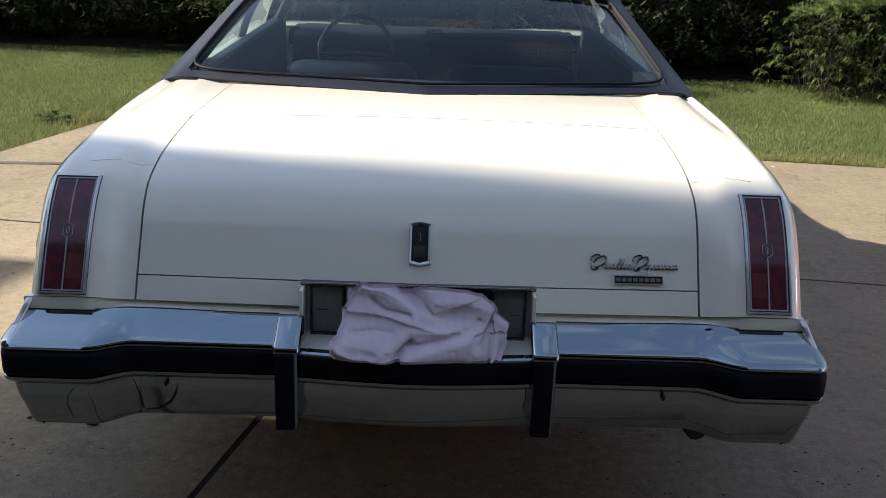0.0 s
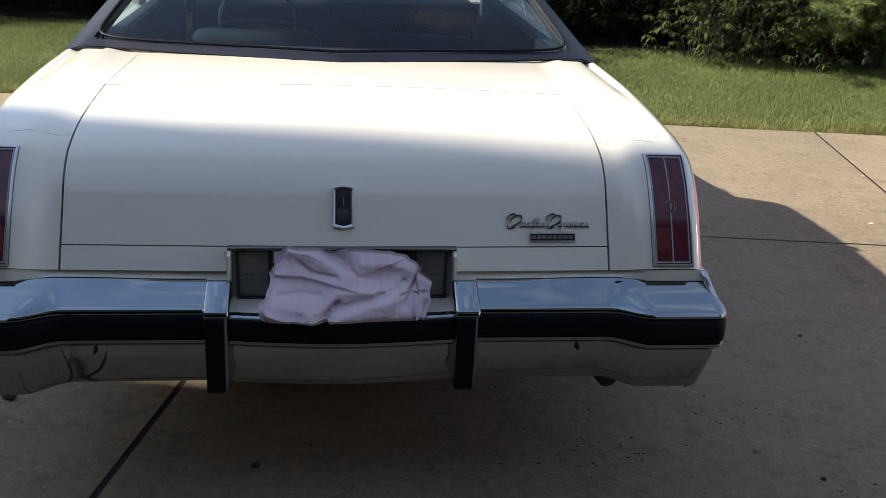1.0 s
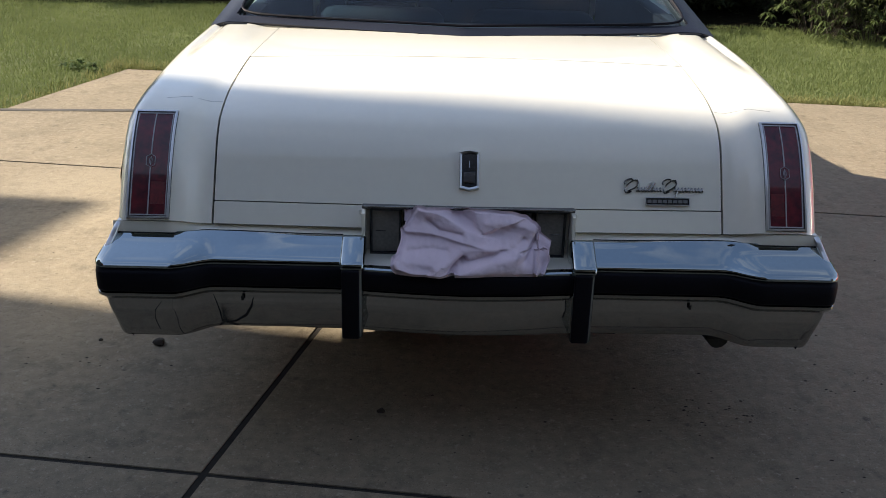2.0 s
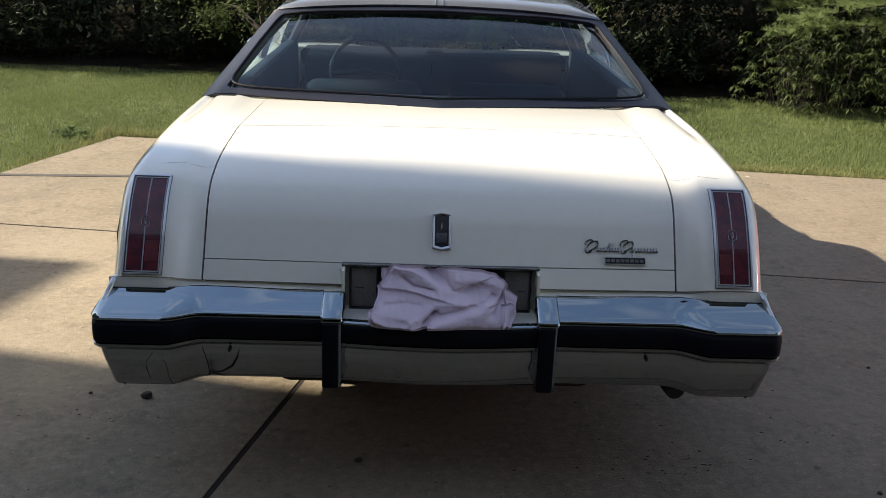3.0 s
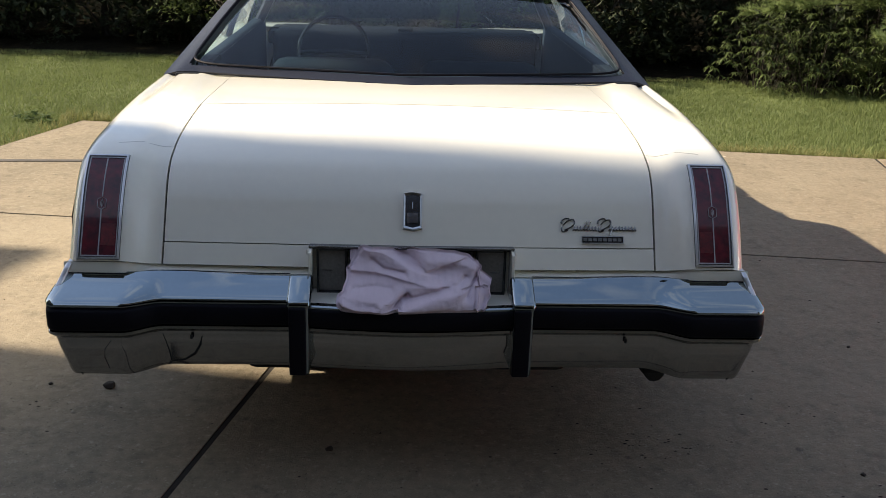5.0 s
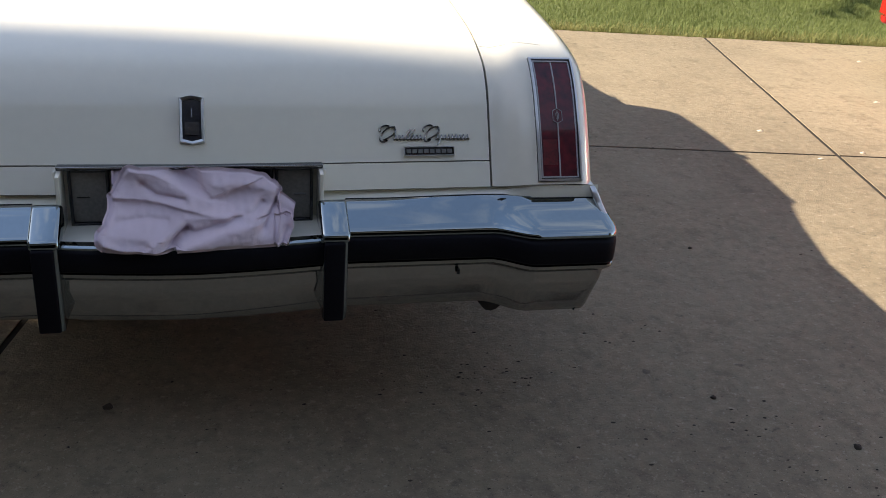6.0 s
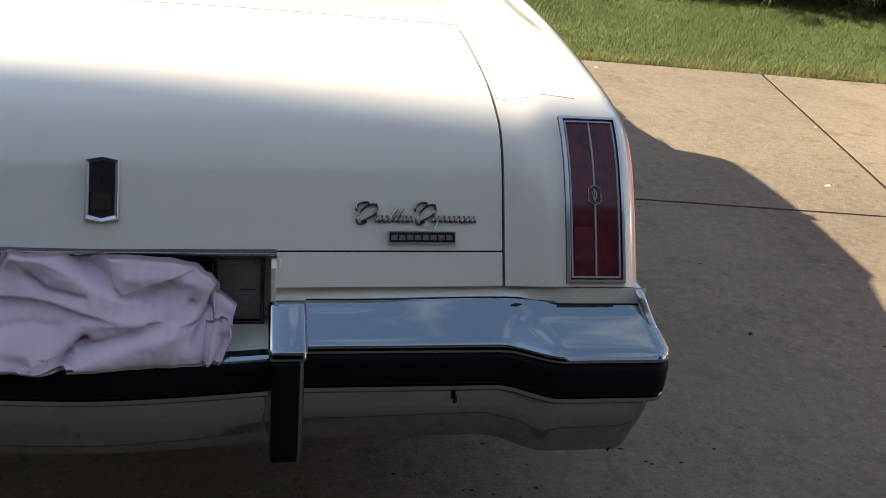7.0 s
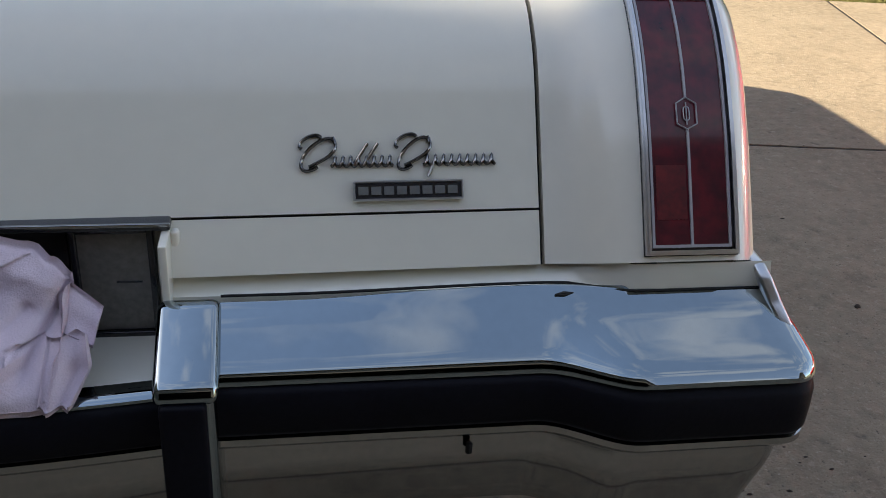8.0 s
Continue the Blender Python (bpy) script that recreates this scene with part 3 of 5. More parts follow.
# panel behind the bumper, plate recess and its lamps
for s in (-1, 1):
    part("sill_panel", sheet([s * x for x in span(0.285, 0.942, 20)], [0, 1, 2, 3], lambda x, i: (x, (2.275, 2.262, 2.221, 2.216)[int(i)] + ((2.204, 2.200, 2.1990, 2.1990)[int(i)] - (2.275, 2.262, 2.221, 2.216)[int(i)]) * ramp(0.70, 0.785, abs(x)), (0.690, 0.674, 0.656, 0.60)[int(i)])), PAINT, CAR)
    bm = bmesh.new()
    tube(bm, [Vector((s * x, 2.214 - 0.0165 * ramp(0.70, 0.785, x), 0.6600 + 0.005 * ramp(0.4, 0.66, x) - 0.0050 * ramp(0.69, 0.78, x))) for x in span(0.335, 0.935, 24)], 0.0016, 6)
    part("bumper_seal", bm, BLACK, CAR, "black rubber line above the bumper")
part("plate_panel", sheet(span(-0.285, 0.285, 20), [0, 1, 2, 3], lambda x, i: (x, (2.290, 2.262, 2.138, 2.126)[int(i)], (0.595, 0.589, 0.5945, 0.588)[int(i)])), PAINT, CAR, "cream panel below the plate")


def plate_recess():
    r = part("plate_recess", boxed((-0.284, 2.278, 0.586), (0.284, 2.31, 0.735)), PAINT, CAR, "recess for the number plate")
    part("plate_back", boxed((-0.176, 2.270, 0.588), (0.176, 2.285, 0.728), 0.002), INK, r, "dark plate holder")
    part("trim_strip", boxed((-0.286, 2.240, 0.724), (0.286, 2.282, 0.733), 0.003), INK, r, "dark glossy edge strip")
    part("trim_edge", boxed((-0.286, 2.2385, 0.7295), (0.286, 2.2425, 0.7335), 0.001), CHROME_OLD, r, "thin chrome edge")
    for s in (-1, 1):
        x0, x1 = sorted((s * 0.184, s * 0.262))
        lamp = part("reversing_lamp", boxed((x0, 2.260, 0.594), (x1, 2.282, 0.718), 0.003), SMOKE, r, "smoked grey lens")
        for lo, hi in (((x0 - 0.004, 2.254, 0.588), (x0 + 0.003, 2.27, 0.722)), ((x1 - 0.003, 2.254, 0.588), (x1 + 0.004, 2.27, 0.722)), ((x0 + 0.003, 2.254, 0.588), (x1 - 0.003, 2.27, 0.595)), ((x0 + 0.003, 2.254, 0.715), (x1 - 0.003, 2.27, 0.722))):
            part("lamp_frame", boxed(lo, hi, 0.0015), INK, lamp)
        bm = bmesh.new()
        tube(bm, [Vector((s * 0.223, 2.260, 0.655)), Vector((s * 0.250, 2.260, 0.655))], 0.0012, 5)
        part("lens_rib", bm, INK, lamp)
        c0, c1 = sorted((s * 0.284, s * 0.294))
        part("end_cap", boxed((c0, 2.243, 0.678), (c1, 2.275, 0.722), 0.004), PAINT, r, "cream folded end cap")
        c0, c1 = sorted((s * 0.276, s * 0.285))
        part("side_wall", boxed((c0, 2.205, 0.575), (c1, 2.285, 0.724), 0.002), PAINT, r)


plate_recess()


# tail lamps, laid on the pods
def lamp(s):
    u0, u1, v0, v1 = (0.790, 0.900, 0.23, 5.76) if s > 0 else (0.792, 0.907, 0.18, 5.68)

    def patch(a, b, c, d, lift, depth, nu=6, nv=24):
        bm = sheet(span(a, b, nu), span(c, d, nv), lambda x, v: shell(s * x, v, lift + 0.75 * max(0.0, 0.055 - math.sqrt(max(0, 0.055 ** 2 - max(0, x - 0.885) ** 2)))))
        if s < 0:
            bmesh.ops.reverse_faces(bm, faces=bm.faces)
        return thicken(bm, depth)

    def rail(a, b, c, d, w, h, lift, depth):
        """Four strips that close a frame inside the given border."""
        for e in ((a, a + w, c, d), (b - w, b, c, d), (a + w, b - w, c, c + h), (a + w, b - w, d - h, d)):
            yield patch(*e, lift, depth, 2)
    L = part("tail_lamp", patch(u0 + 0.0004, u1 - 0.0004, v0, v1, 0.002, 0.008), INK, CAR, "tall red tail lamp in a chrome frame")
    for bm in rail(u0 + 0.001, u1 - 0.001, v0 + 0.02, v1 - 0.02, 0.0026, 0.05, 0.0075, 0.007):
        part("bezel", bm, SATIN, L, "chrome bezel")
    for bm in rail(u0 + 0.0036, u1 - 0.0036, v0 + 0.07, v1 - 0.07, 0.0030, 0.055, 0.0095, 0.009):
        part("bezel", bm, SATIN, L, "chrome bezel")
    i0, i1, j0, j1 = u0 + 0.0120, u1 - 0.0125, v0 + 0.235, v1 - 0.22
    for bm in rail(i0 - 0.0030, i1 + 0.0030, j0 - 0.055, j1 + 0.055, 0.0030, 0.055, 0.0065, 0.006):
        part("inner_bezel", bm, ARGENT, L, "thin grey inner frame")
    part("lens", patch(i0, i1, j0, j1, 0.0040, 0.004), LENS, L, "dark red ribbed lens")
    mid = (i0 + i1) / 2
    vm = (v0 + v1) / 2 + 0.02
    part("reflector", patch(i0 + 0.004, mid - 0.004, j0 + 0.42, j0 + 1.45, 0.0046, 0.002), REFLEX, L, "brighter red reflector behind the lens")
    part("centre_strip", patch(mid - 0.0014, mid + 0.0014, j0, vm - 0.34, 0.0065, 0.004, 2), ARGENT, L, "thin grey strip down the lens")
    part("centre_strip", patch(mid - 0.0014, mid + 0.0014, vm + 0.34, j1, 0.0065, 0.004, 2), ARGENT, L, "thin grey strip down the lens")
    crest = bmesh.new()
    ring = [(0, 0.34), (0.0115, 0.22), (0.0115, -0.22), (0, -0.34), (-0.0115, -0.22), (-0.0115, 0.22)]
    tube(crest, [shell(s * (mid + a), vm + b, 0.0065) for a, b in ring], 0.0010, 6, True)
    loop = [(0.0035 * math.cos(t), 0.15 * math.copysign(abs(math.sin(t)) ** 0.4, math.sin(t))) for t in span(0.0, 2 * math.pi * 15 / 16, 15)]
    tube(crest, [shell(s * (mid + a), vm + b, 0.0062) for a, b in loop], 0.0007, 5, True)
    tube(crest, [shell(s * mid, vm + b, 0.0062) for b in (-0.24, 0.0, 0.24)], 0.0008, 5)
    part("crest", crest, ARGENT, L, "small grey shield outline")


lamp(1)
lamp(-1)


def emblem():
    """A pointed upright frame of chrome with a black face, and a lock cover in its lower third."""
    w, v0, v1 = 0.0272, 1.98, 4.08

    def hexagon(k, e, lift):
        return [shell(a * k, b, lift) for a, b in ((0, v1 - e), (w, v1 - 0.10 - e), (w, v0 + 0.10 + e), (0, v0 + e), (-w, v0 + 0.10 + e), (-w, v1 - 0.10 - e))]
    bm = bmesh.new()
    rings = [[bm.verts.new(p) for p in hexagon(k, e, l)] for k, e, l in ((1.0, 0.0, 0.0005), (0.98, 0.02, 0.008), (0.92, 0.05, 0.011), (0.76, 0.15, 0.009), (0.74, 0.16, 0.004))]
    for p, q in zip(rings, rings[1:]):
        for k in range(6):
            bm.faces.new((p[k], p[(k + 1) % 6], q[(k + 1) % 6], q[k]))
    bmesh.ops.recalc_face_normals(bm, faces=bm.faces)
    e = part("lock_emblem", bm, SATIN, LID, "chrome-framed black lock cover", smooth=False)
    bm = bmesh.new()
    bm.faces.new([bm.verts.new(p) for p in hexagon(0.75, 0.155, 0.005)])
    part("emblem_face", bm, INK, LID, "glossy black face")
    bm = sheet([-0.015, 0, 0.015], span(v0 + 0.42, v0 + 0.98, 4), lambda x, v: shell(x, v, 0.0085 - 0.002 * abs(x) / 0.015))
    part("lock_cover", thicken(bm, 0.004), DARK_CHROME, LID, "dull dark lock cover")
    bm = bmesh.new()
    tube(bm, [shell(0, v, 0.006) for v in (v0 + 1.2, v1 - 0.55)], 0.0012, 5)
    part("emblem_mark", bm, CHROME_OLD, LID)


emblem()


def stroke(bm, pts, r, lift):
    tube(bm, [shell(x, v, lift) for x, v in pts], r, 6)


def badge():
    """Chrome strokes in the flow of a script, over a small dark plate with pale bars."""
    lines = []

    def cursive(x0, x1, n, v0):
        pts = []
        for i in range(n * 14 + 1):
            a = 2 * math.pi * i / 14
            f = i / (n * 14)
            pts.append((x0 + (x1 - x0) * f + 0.0022 * math.sin(a + 0.8) + 0.004 * (0.5 - 0.5 * math.cos(a)), v0 + 0.21 * (0.5 - 0.5 * math.cos(a))))
        return pts
    lines.append(cursive(0.452, 0.520, 8, 2.10))
    lines.append(cursive(0.553, 0.634, 9, 2.10))
    for c, r in ((0.436, 1.0), (0.540, 0.86)):
        lines.append([(c + 0.004 + 0.014 * r * math.cos(a) + 0.012 * math.sin(a), 2.36 + 0.34 * math.sin(a)) for a in span(0.7, 5.4, 22)])
        lines.append([(c - 0.004 + 0.010 * math.cos(a) + 0.006 * math.sin(a), 2.62 + 0.15 * math.sin(a)) for a in span(0.6, 4.4, 12)])
        lines.append([(c - 0.006 + 0.014 * math.sin(math.pi * f) + 0.026 * f, 2.10 + 0.62 * f) for f in span(0, 1, 8)])
    for c in (0.478, 0.489):
        lines.append([(c + 0.016 * f, 2.12 + 0.46 * f) for f in span(0, 1, 4)])
    lines.append([(0.5695 - 0.010 * f, 2.28 - 0.42 * f) for f in span(0, 1, 4)])
    back, face = bmesh.new(), bmesh.new()
    for pts in lines:
        stroke(back, pts, 0.0019, 0.0018)
        stroke(face, pts, 0.0012, 0.0042)
    b = part("script_badge", back, INK, LID, "chrome script badge with dark edges")
    part("bright_stroke", face, DARK_CHROME, b)
    p = sheet(span(0.478, 0.597, 4), [1.42, 1.77], lambda x, v: shell(x, v, 0.006))
    plate = part("name_plate", thicken(p, 0.006), INK, LID, "small dark plate with pale bars")
    rim = bmesh.new()
    for k in range(4):
        c = ((0.478, 1.42), (0.597, 1.42), (0.597, 1.77), (0.478, 1.77))
        stroke(rim, [c[k], c[(k + 1) % 4]], 0.0014, 0.0065)
    part("rim", rim, SATIN, plate)
    for k in range(8):
        x = 0.4825 + 0.0140 * k
        bars = sheet([x, x + 0.0108], [1.515, 1.675], lambda a, c: shell(a, c, 0.0075))
        bars = thicken(bars, 0.0015)
        part("bar", bars, BAR_GREY, plate, "pale raised bar")


badge()


# the joint across the top of each rear fender
for s in (-1, 1):
    bm = bmesh.new()
    tube(bm, [shell(s * x, v, 0.0003) for x, v in ((0.692, 6.62), (0.72, 6.56), (0.75, 6.54), (0.78, 6.56), (0.81, 6.50), (0.84, 6.44))], 0.00035, 5)
    part("fender_joint", bm, SMOKE, CAR, "thin joint line across the fender")


for s in (-1, 1):
    bm = bmesh.new()
    tube(bm, [shell(s * (SEAM - 0.012 * (v - 9.05)), v, 0.0002) for v in span(9.06, 10.9, 8)], 0.0006, 5)
    part("panel_joint", bm, SMOKE, CAR, "thin joint line ahead of the trunk lid")


# greenhouse
def win_base(x):
    return Vector((x, 3.205 + 0.185 * min(1, abs(x) / 0.80) ** 1.1, 1.023 - 0.013 * ramp(0.86, 0.92, abs(x))))


def win_top(x):
    return Vector((x * 0.775, 4.03 + 0.02 * abs(x), 1.345 - 0.035 * (x / 0.91) ** 2))


def rear_skin(x, w):
    """The surface of the back window and its surround: w from the base 0 to the header 1."""
    a, b = win_base(x), win_top(x)
    p = a.lerp(b, w)
    p.z += 0.035 * math.sin(math.pi * w) * (1 - 0.5 * (x / 0.91) ** 2)
    p.y += 0.16 * max(0, (abs(x) - 0.70) / 0.21) ** 2 * math.sin(math.pi * min(1, w))
    return p


def pane_edge(x, w):
    """True inside the glass: a rounded quadrilateral."""
    dx, dw = max(0, abs(x) - (0.850 - 0.025)) / 0.025, 0
    lo, hi = 0.05, 0.862
    if w < lo + 0.035:
        dw = (lo + 0.035 - w) / 0.035
    if w > hi - 0.035:
        dw = (w - hi + 0.035) / 0.035
    return dx * dx + dw * dw < 1 if dx > 0 and dw > 0 else dx < 1 and dw < 1


WX = span(-0.92, 0.92, 150)
WV = span(0, 1, 84)
HEADER = 0.925
sur = thicken(sheet(WX, WV, rear_skin, lambda x, w: not pane_edge(x, w) and w < HEADER + 0.02), 0.009)
part("window_surround", sur, VINYL_SHADED, CAR, "blue vinyl surround of the back window, coloured as in shade")
pane = sheet(WX, WV, lambda x, w: rear_skin(x, w) + Vector((0, 0.006, -0.010)), lambda x, w: pane_edge(x * 0.985, 0.44 + (w - 0.44) * 0.985))
def facing(bm, way):
    """Turns the faces of a pane to look along way."""
    bm.normal_update()
    back = [f for f in bm.faces if f.normal.dot(Vector(way)) < 0]
    bmesh.ops.reverse_faces(bm, faces=back)
    return bm


facing(pane, (0, -0.5, 0.8))
pane_ob = part("rear_window", pane, GLASS, CAR, "tinted back window")
pane_ob.visible_shadow = False
bead = bmesh.new()
ring = []
for k in range(160):
    a = 2 * math.pi * k / 160
    c, s_ = math.cos(a), math.sin(a)
    ring.append(rear_skin(0.845 * abs(c) ** 0.13 * (1 if c > 0 else -1), 0.456 + 0.402 * abs(s_) ** 0.13 * (1 if s_ > 0 else -1)) + Vector((0, -0.002, 0.004)))
tube(bead, ring, 0.005, 6, True)
part("window_bead", bead, RUBBER, CAR, "black rubber bead")


def roof_front(x):
    return 5.52 - 0.28 * (x / 0.70) ** 2


def roof_at(x, y):
    f = (y - 4.04) / 1.40
    edge = min(1, abs(x) / 0.70)
    z = 1.350 + 0.055 * math.sin(math.pi * min(1, 0.12 + 0.75 * f)) - 0.015 * f - 0.035 * edge ** 2 - 0.05 * max(0, edge - 0.85) / 0.15 * 0.6
    return (x, y + (0.018 * edge), z)


def roof_skin(x, f):
    """The vinyl from its rolled rear edge over the back window (f below 0) to the windscreen (1)."""
    front = Vector(roof_at(x, 4.11 + max(0.0, f) * (roof_front(x) - 4.11)))
    if f >= 0:
        return front
    w = 1 + f
    back = rear_skin(x / 0.775, HEADER + (1 - HEADER) * w)
    lift = (0.010 + 0.018 * math.sin(0.5 * math.pi * w)) * (1 - 0.9 * (abs(x) / 0.705) ** 8)
    p = back + Vector((0, -0.3 * lift, lift))
    k = ramp(0.3, 1.0, w)
    return p.lerp(front, k * k)


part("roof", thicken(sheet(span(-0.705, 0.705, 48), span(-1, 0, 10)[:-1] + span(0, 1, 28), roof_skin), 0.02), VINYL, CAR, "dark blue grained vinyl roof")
for dx in (-0.016, 0.016):
    bm = bmesh.new()
    tube(bm, [roof_skin(dx, f) + Vector((0, 0, 0.0005)) for f in span(-0.98, 0.98, 30)], 0.003, 6)
    part("roof_seam", bm, VINYL, CAR, "raised vinyl seam")
for s in (-1, 1):
    def cant(y, w, s=s):
        top = Vector((0.705, y, roof_at(0.705, y)[2]))
        low = Vector((0.90, y, 0.985))
        p = top.lerp(low, w)
        p.x += 0.03 * math.sin(math.pi * w)
        return (s * p.x, p.y, p.z)

    def sail(y, w, s=s):
        a = rear_skin(0.91, 1 - w)
        f = (y - 3.4) / 0.75
        b = Vector(cant(max(a.y + 0.03, 4.15 - 0.36 * w), w, 1))
        p = a.lerp(b, f)
        return (s * p.x, p.y, p.z)
    bm = sheet(span(3.4, 4.15, 8), span(0, 1, 16), sail)
    if s < 0:
        bmesh.ops.reverse_faces(bm, faces=bm.faces)
    bmesh.ops.recalc_face_normals(bm, faces=bm.faces)
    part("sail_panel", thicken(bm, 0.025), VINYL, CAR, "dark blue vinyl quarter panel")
    part("side_rail", sheet(span(4.15, 5.25, 10), [0, 0.14], cant), VINYL, CAR)
    part("door_pillar", thicken(sheet([4.565, 4.62], span(0.1, 1, 8), cant), 0.03), VINYL_SHADED, CAR)
    q = sheet(span(0, 1, 8), span(0.13, 1, 6), lambda f, w: Vector(cant(4.15 - 0.36 * w + f * (1.09 + 0.44 * w), w)) + Vector((-s * 0.008, 0, 0)))
    facing(q, (-s, 0, 0))
    part("side_window", q, SIDE_GLASS, CAR, "dusty tinted side window")
    for path in ([cant(y, 0.985) for y in span(3.82, 5.5, 8)], [cant(4.16 - 0.36 * w, w) for w in span(0.14, 0.97, 8)], [cant(4.545, w) for w in span(0.14, 0.97, 8)]):
        bm = bmesh.new()
        tube(bm, [Vector(p) + Vector((-s * 0.012, 0, 0)) for p in path], 0.0035, 6)
        part("window_trim", bm, CHROME, CAR, "thin chrome window trim")
    bm = bmesh.new()
    tube(bm, [Vector((s * 0.69, 5.235, 1.29)), Vector((s * 0.745, 5.285, 1.15)), Vector((s * 0.83, 5.33, 0.99))], 0.028, 8)
    part("windscreen_pillar", bm, VINYL_SHADED, CAR)
    bm = bmesh.new()
    res = bmesh.ops.create_uvsphere(bm, u_segments=20, v_segments=12, radius=1)
    bmesh.ops.scale(bm, verts=bm.verts, vec=(0.055, 0.04, 0.045))
    bmesh.ops.translate(bm, verts=bm.verts, vec=(s * 1.012, 5.20, 1.00))
    mir = part("door_mirror", bm, CHROME, CAR, "chrome door mirror")
    bm = bmesh.new()
    tube(bm, [Vector((s * 0.90, 5.24, 0.96)), Vector((s * 1.0, 5.23, 1.0))], 0.014, 8)
    part("stalk", bm, CHROME, mir)
wind = sheet(span(-1, 1, 20), span(0, 1, 8), lambda t, w: ((0.845 - 0.155 * w) * t, (5.80 - 0.46 * t * t) * (1 - w) + roof_front(0.70 * t) * w, 0.995 + (roof_at(0.69 * t, roof_front(0.69 * t))[2] - 1.005) * w))
facing(wind, (0, -0.5, -0.8))
part("windscreen", wind, GLASS, CAR, "tinted windscreen").visible_shadow = False


# cabin
def cabin():
    part("parcel_shelf", boxed((-0.80, 3.19, 0.93), (0.80, 3.74, 0.955), 0.01), SEAT, CAR, "dark parcel shelf")
    for s in (-1, 1):
        a, b = sorted((s * 0.785, s * 0.872))
        part("side_ledge", boxed((a, 3.36, 0.94), (b, 3.86, 1.021), 0.006), DASH, CAR, "dark ledge beside the parcel shelf")
        trim = sheet(span(0, 1, 10), span(0.04, 0.92, 16), lambda f, w: Vector((s * (0.865 - 0.19 * w - 0.03 * f), rear_skin(0.86, w).y + 0.03 + f * (0.05 + 0.15 * w), rear_skin(0.86, w).z - 0.030 + 0.02 * f * (1 - w))))
        # Left trim pale, right dark: the sunlit side is put into the colour.
        part("quarter_trim", thicken(facing(trim, (-s, 0, 0)), 0.006), TRIM_LIT if s < 0 else SEAT, CAR, "cloth trim inside the roof quarter, the left one coloured as sunlit")
    part("rear_seat_back", boxed((-0.66, 3.72, 0.45), (0.66, 3.90, 0.965), 0.05), SEAT, CAR)
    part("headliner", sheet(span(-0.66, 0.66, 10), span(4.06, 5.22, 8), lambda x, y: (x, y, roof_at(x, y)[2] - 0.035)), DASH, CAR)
    for x in (-0.36, 0.36):
        part("front_seat", boxed((x - 0.30, 4.40, 0.40), (x + 0.30, 4.58, 0.93), 0.08), SEAT, CAR, "blue-grey front seat back")
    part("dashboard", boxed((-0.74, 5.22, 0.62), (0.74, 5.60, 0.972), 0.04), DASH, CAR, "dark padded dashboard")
    part("dash_pod", boxed((-0.045, 5.30, 0.96), (0.045, 5.42, 0.990), 0.012), DASH, CAR, "small pod on the dashboard")
    bm = bmesh.new()
    tube(bm, [Vector((-0.02, 5.19, 0.86)), Vector((-0.015, 5.19, 0.93))], 0.006, 8)
    part("dash_vent", bm, CHROME_OLD, CAR, "thin chrome upright on the dashboard")
    wheel = bmesh.new()
    m = pose(-0.385, 5.0, 0.90, -25, 0, 0)
    tube(wheel, [m @ Vector((0.185 * math.cos(a), 0, 0.185 * math.sin(a))) for a in span(0, 2 * math.pi * 47 / 48, 47)], 0.011, 8, True)
    part("cowl", boxed((-0.80, 5.52, 0.86), (0.80, 5.86, 0.935), 0.01), DASH, CAR, "dark cowl ahead of the dashboard")
    w = part("steering_wheel", wheel, INK, CAR, "thin dark steering wheel")
    sp = bmesh.new()
    tube(sp, [m @ Vector((-0.18, 0, -0.02)), m @ Vector((0, 0.02, 0)), m @ Vector((0.18, 0, -0.02))], 0.014, 8)
    part("spoke", sp, INK, w)
    part("cabin_floor", boxed((-0.86, 3.5, 0.28), (0.86, 5.7, 0.33)), SEAT, CAR)
    for s in (-1, 1):
        a, b = sorted((s * 0.80, s * 0.86))
        part("door_card", boxed((a, 3.62, 0.35), (b, 5.45, 1.022), 0.015), SEAT, CAR)


cabin()


def underside():
    part("floor_pan", boxed((-0.90, 3.30, 0.24), (0.90, 7.3, 0.40)), UNDER, CAR)
    part("fuel_tank", boxed((-0.52, 2.50, 0.22), (0.52, 3.2, 0.40), 0.04), UNDER, CAR)
    bm = bmesh.new()
    tube(bm, [Vector((-0.7, 3.42, 0.33)), Vector((0.7, 3.42, 0.33))], 0.06, 10)
    part("rear_axle", bm, UNDER, CAR)
    bm = bmesh.new()
    tube(bm, [Vector((0.64, 3.0, 0.33)), Vector((0.69, 2.7, 0.33)), Vector((0.745, 2.32, 0.318))], 0.032, 12)
    part("tail_pipe", bm, UNDER, CAR, "sooty tail pipe")
    part("pipe_hanger", boxed((0.705, 2.31, 0.318), (0.785, 2.36, 0.44), 0.004), UNDER, CAR)
    part("trunk_floor", boxed((-0.90, 2.30, 0.44), (0.90, 3.4, 0.50)), UNDER, CAR)
    # Unseen apron and valance, added to keep light from under the tail.
    part("rear_apron", boxed((-0.80, 2.30, 0.40), (0.80, 2.44, 0.66), 0.01), UNDER, CAR)
    part("valance_blocker", boxed((-0.52, 2.42, 0.30), (0.52, 2.46, 0.45), 0.01), UNDER, CAR)


underside()


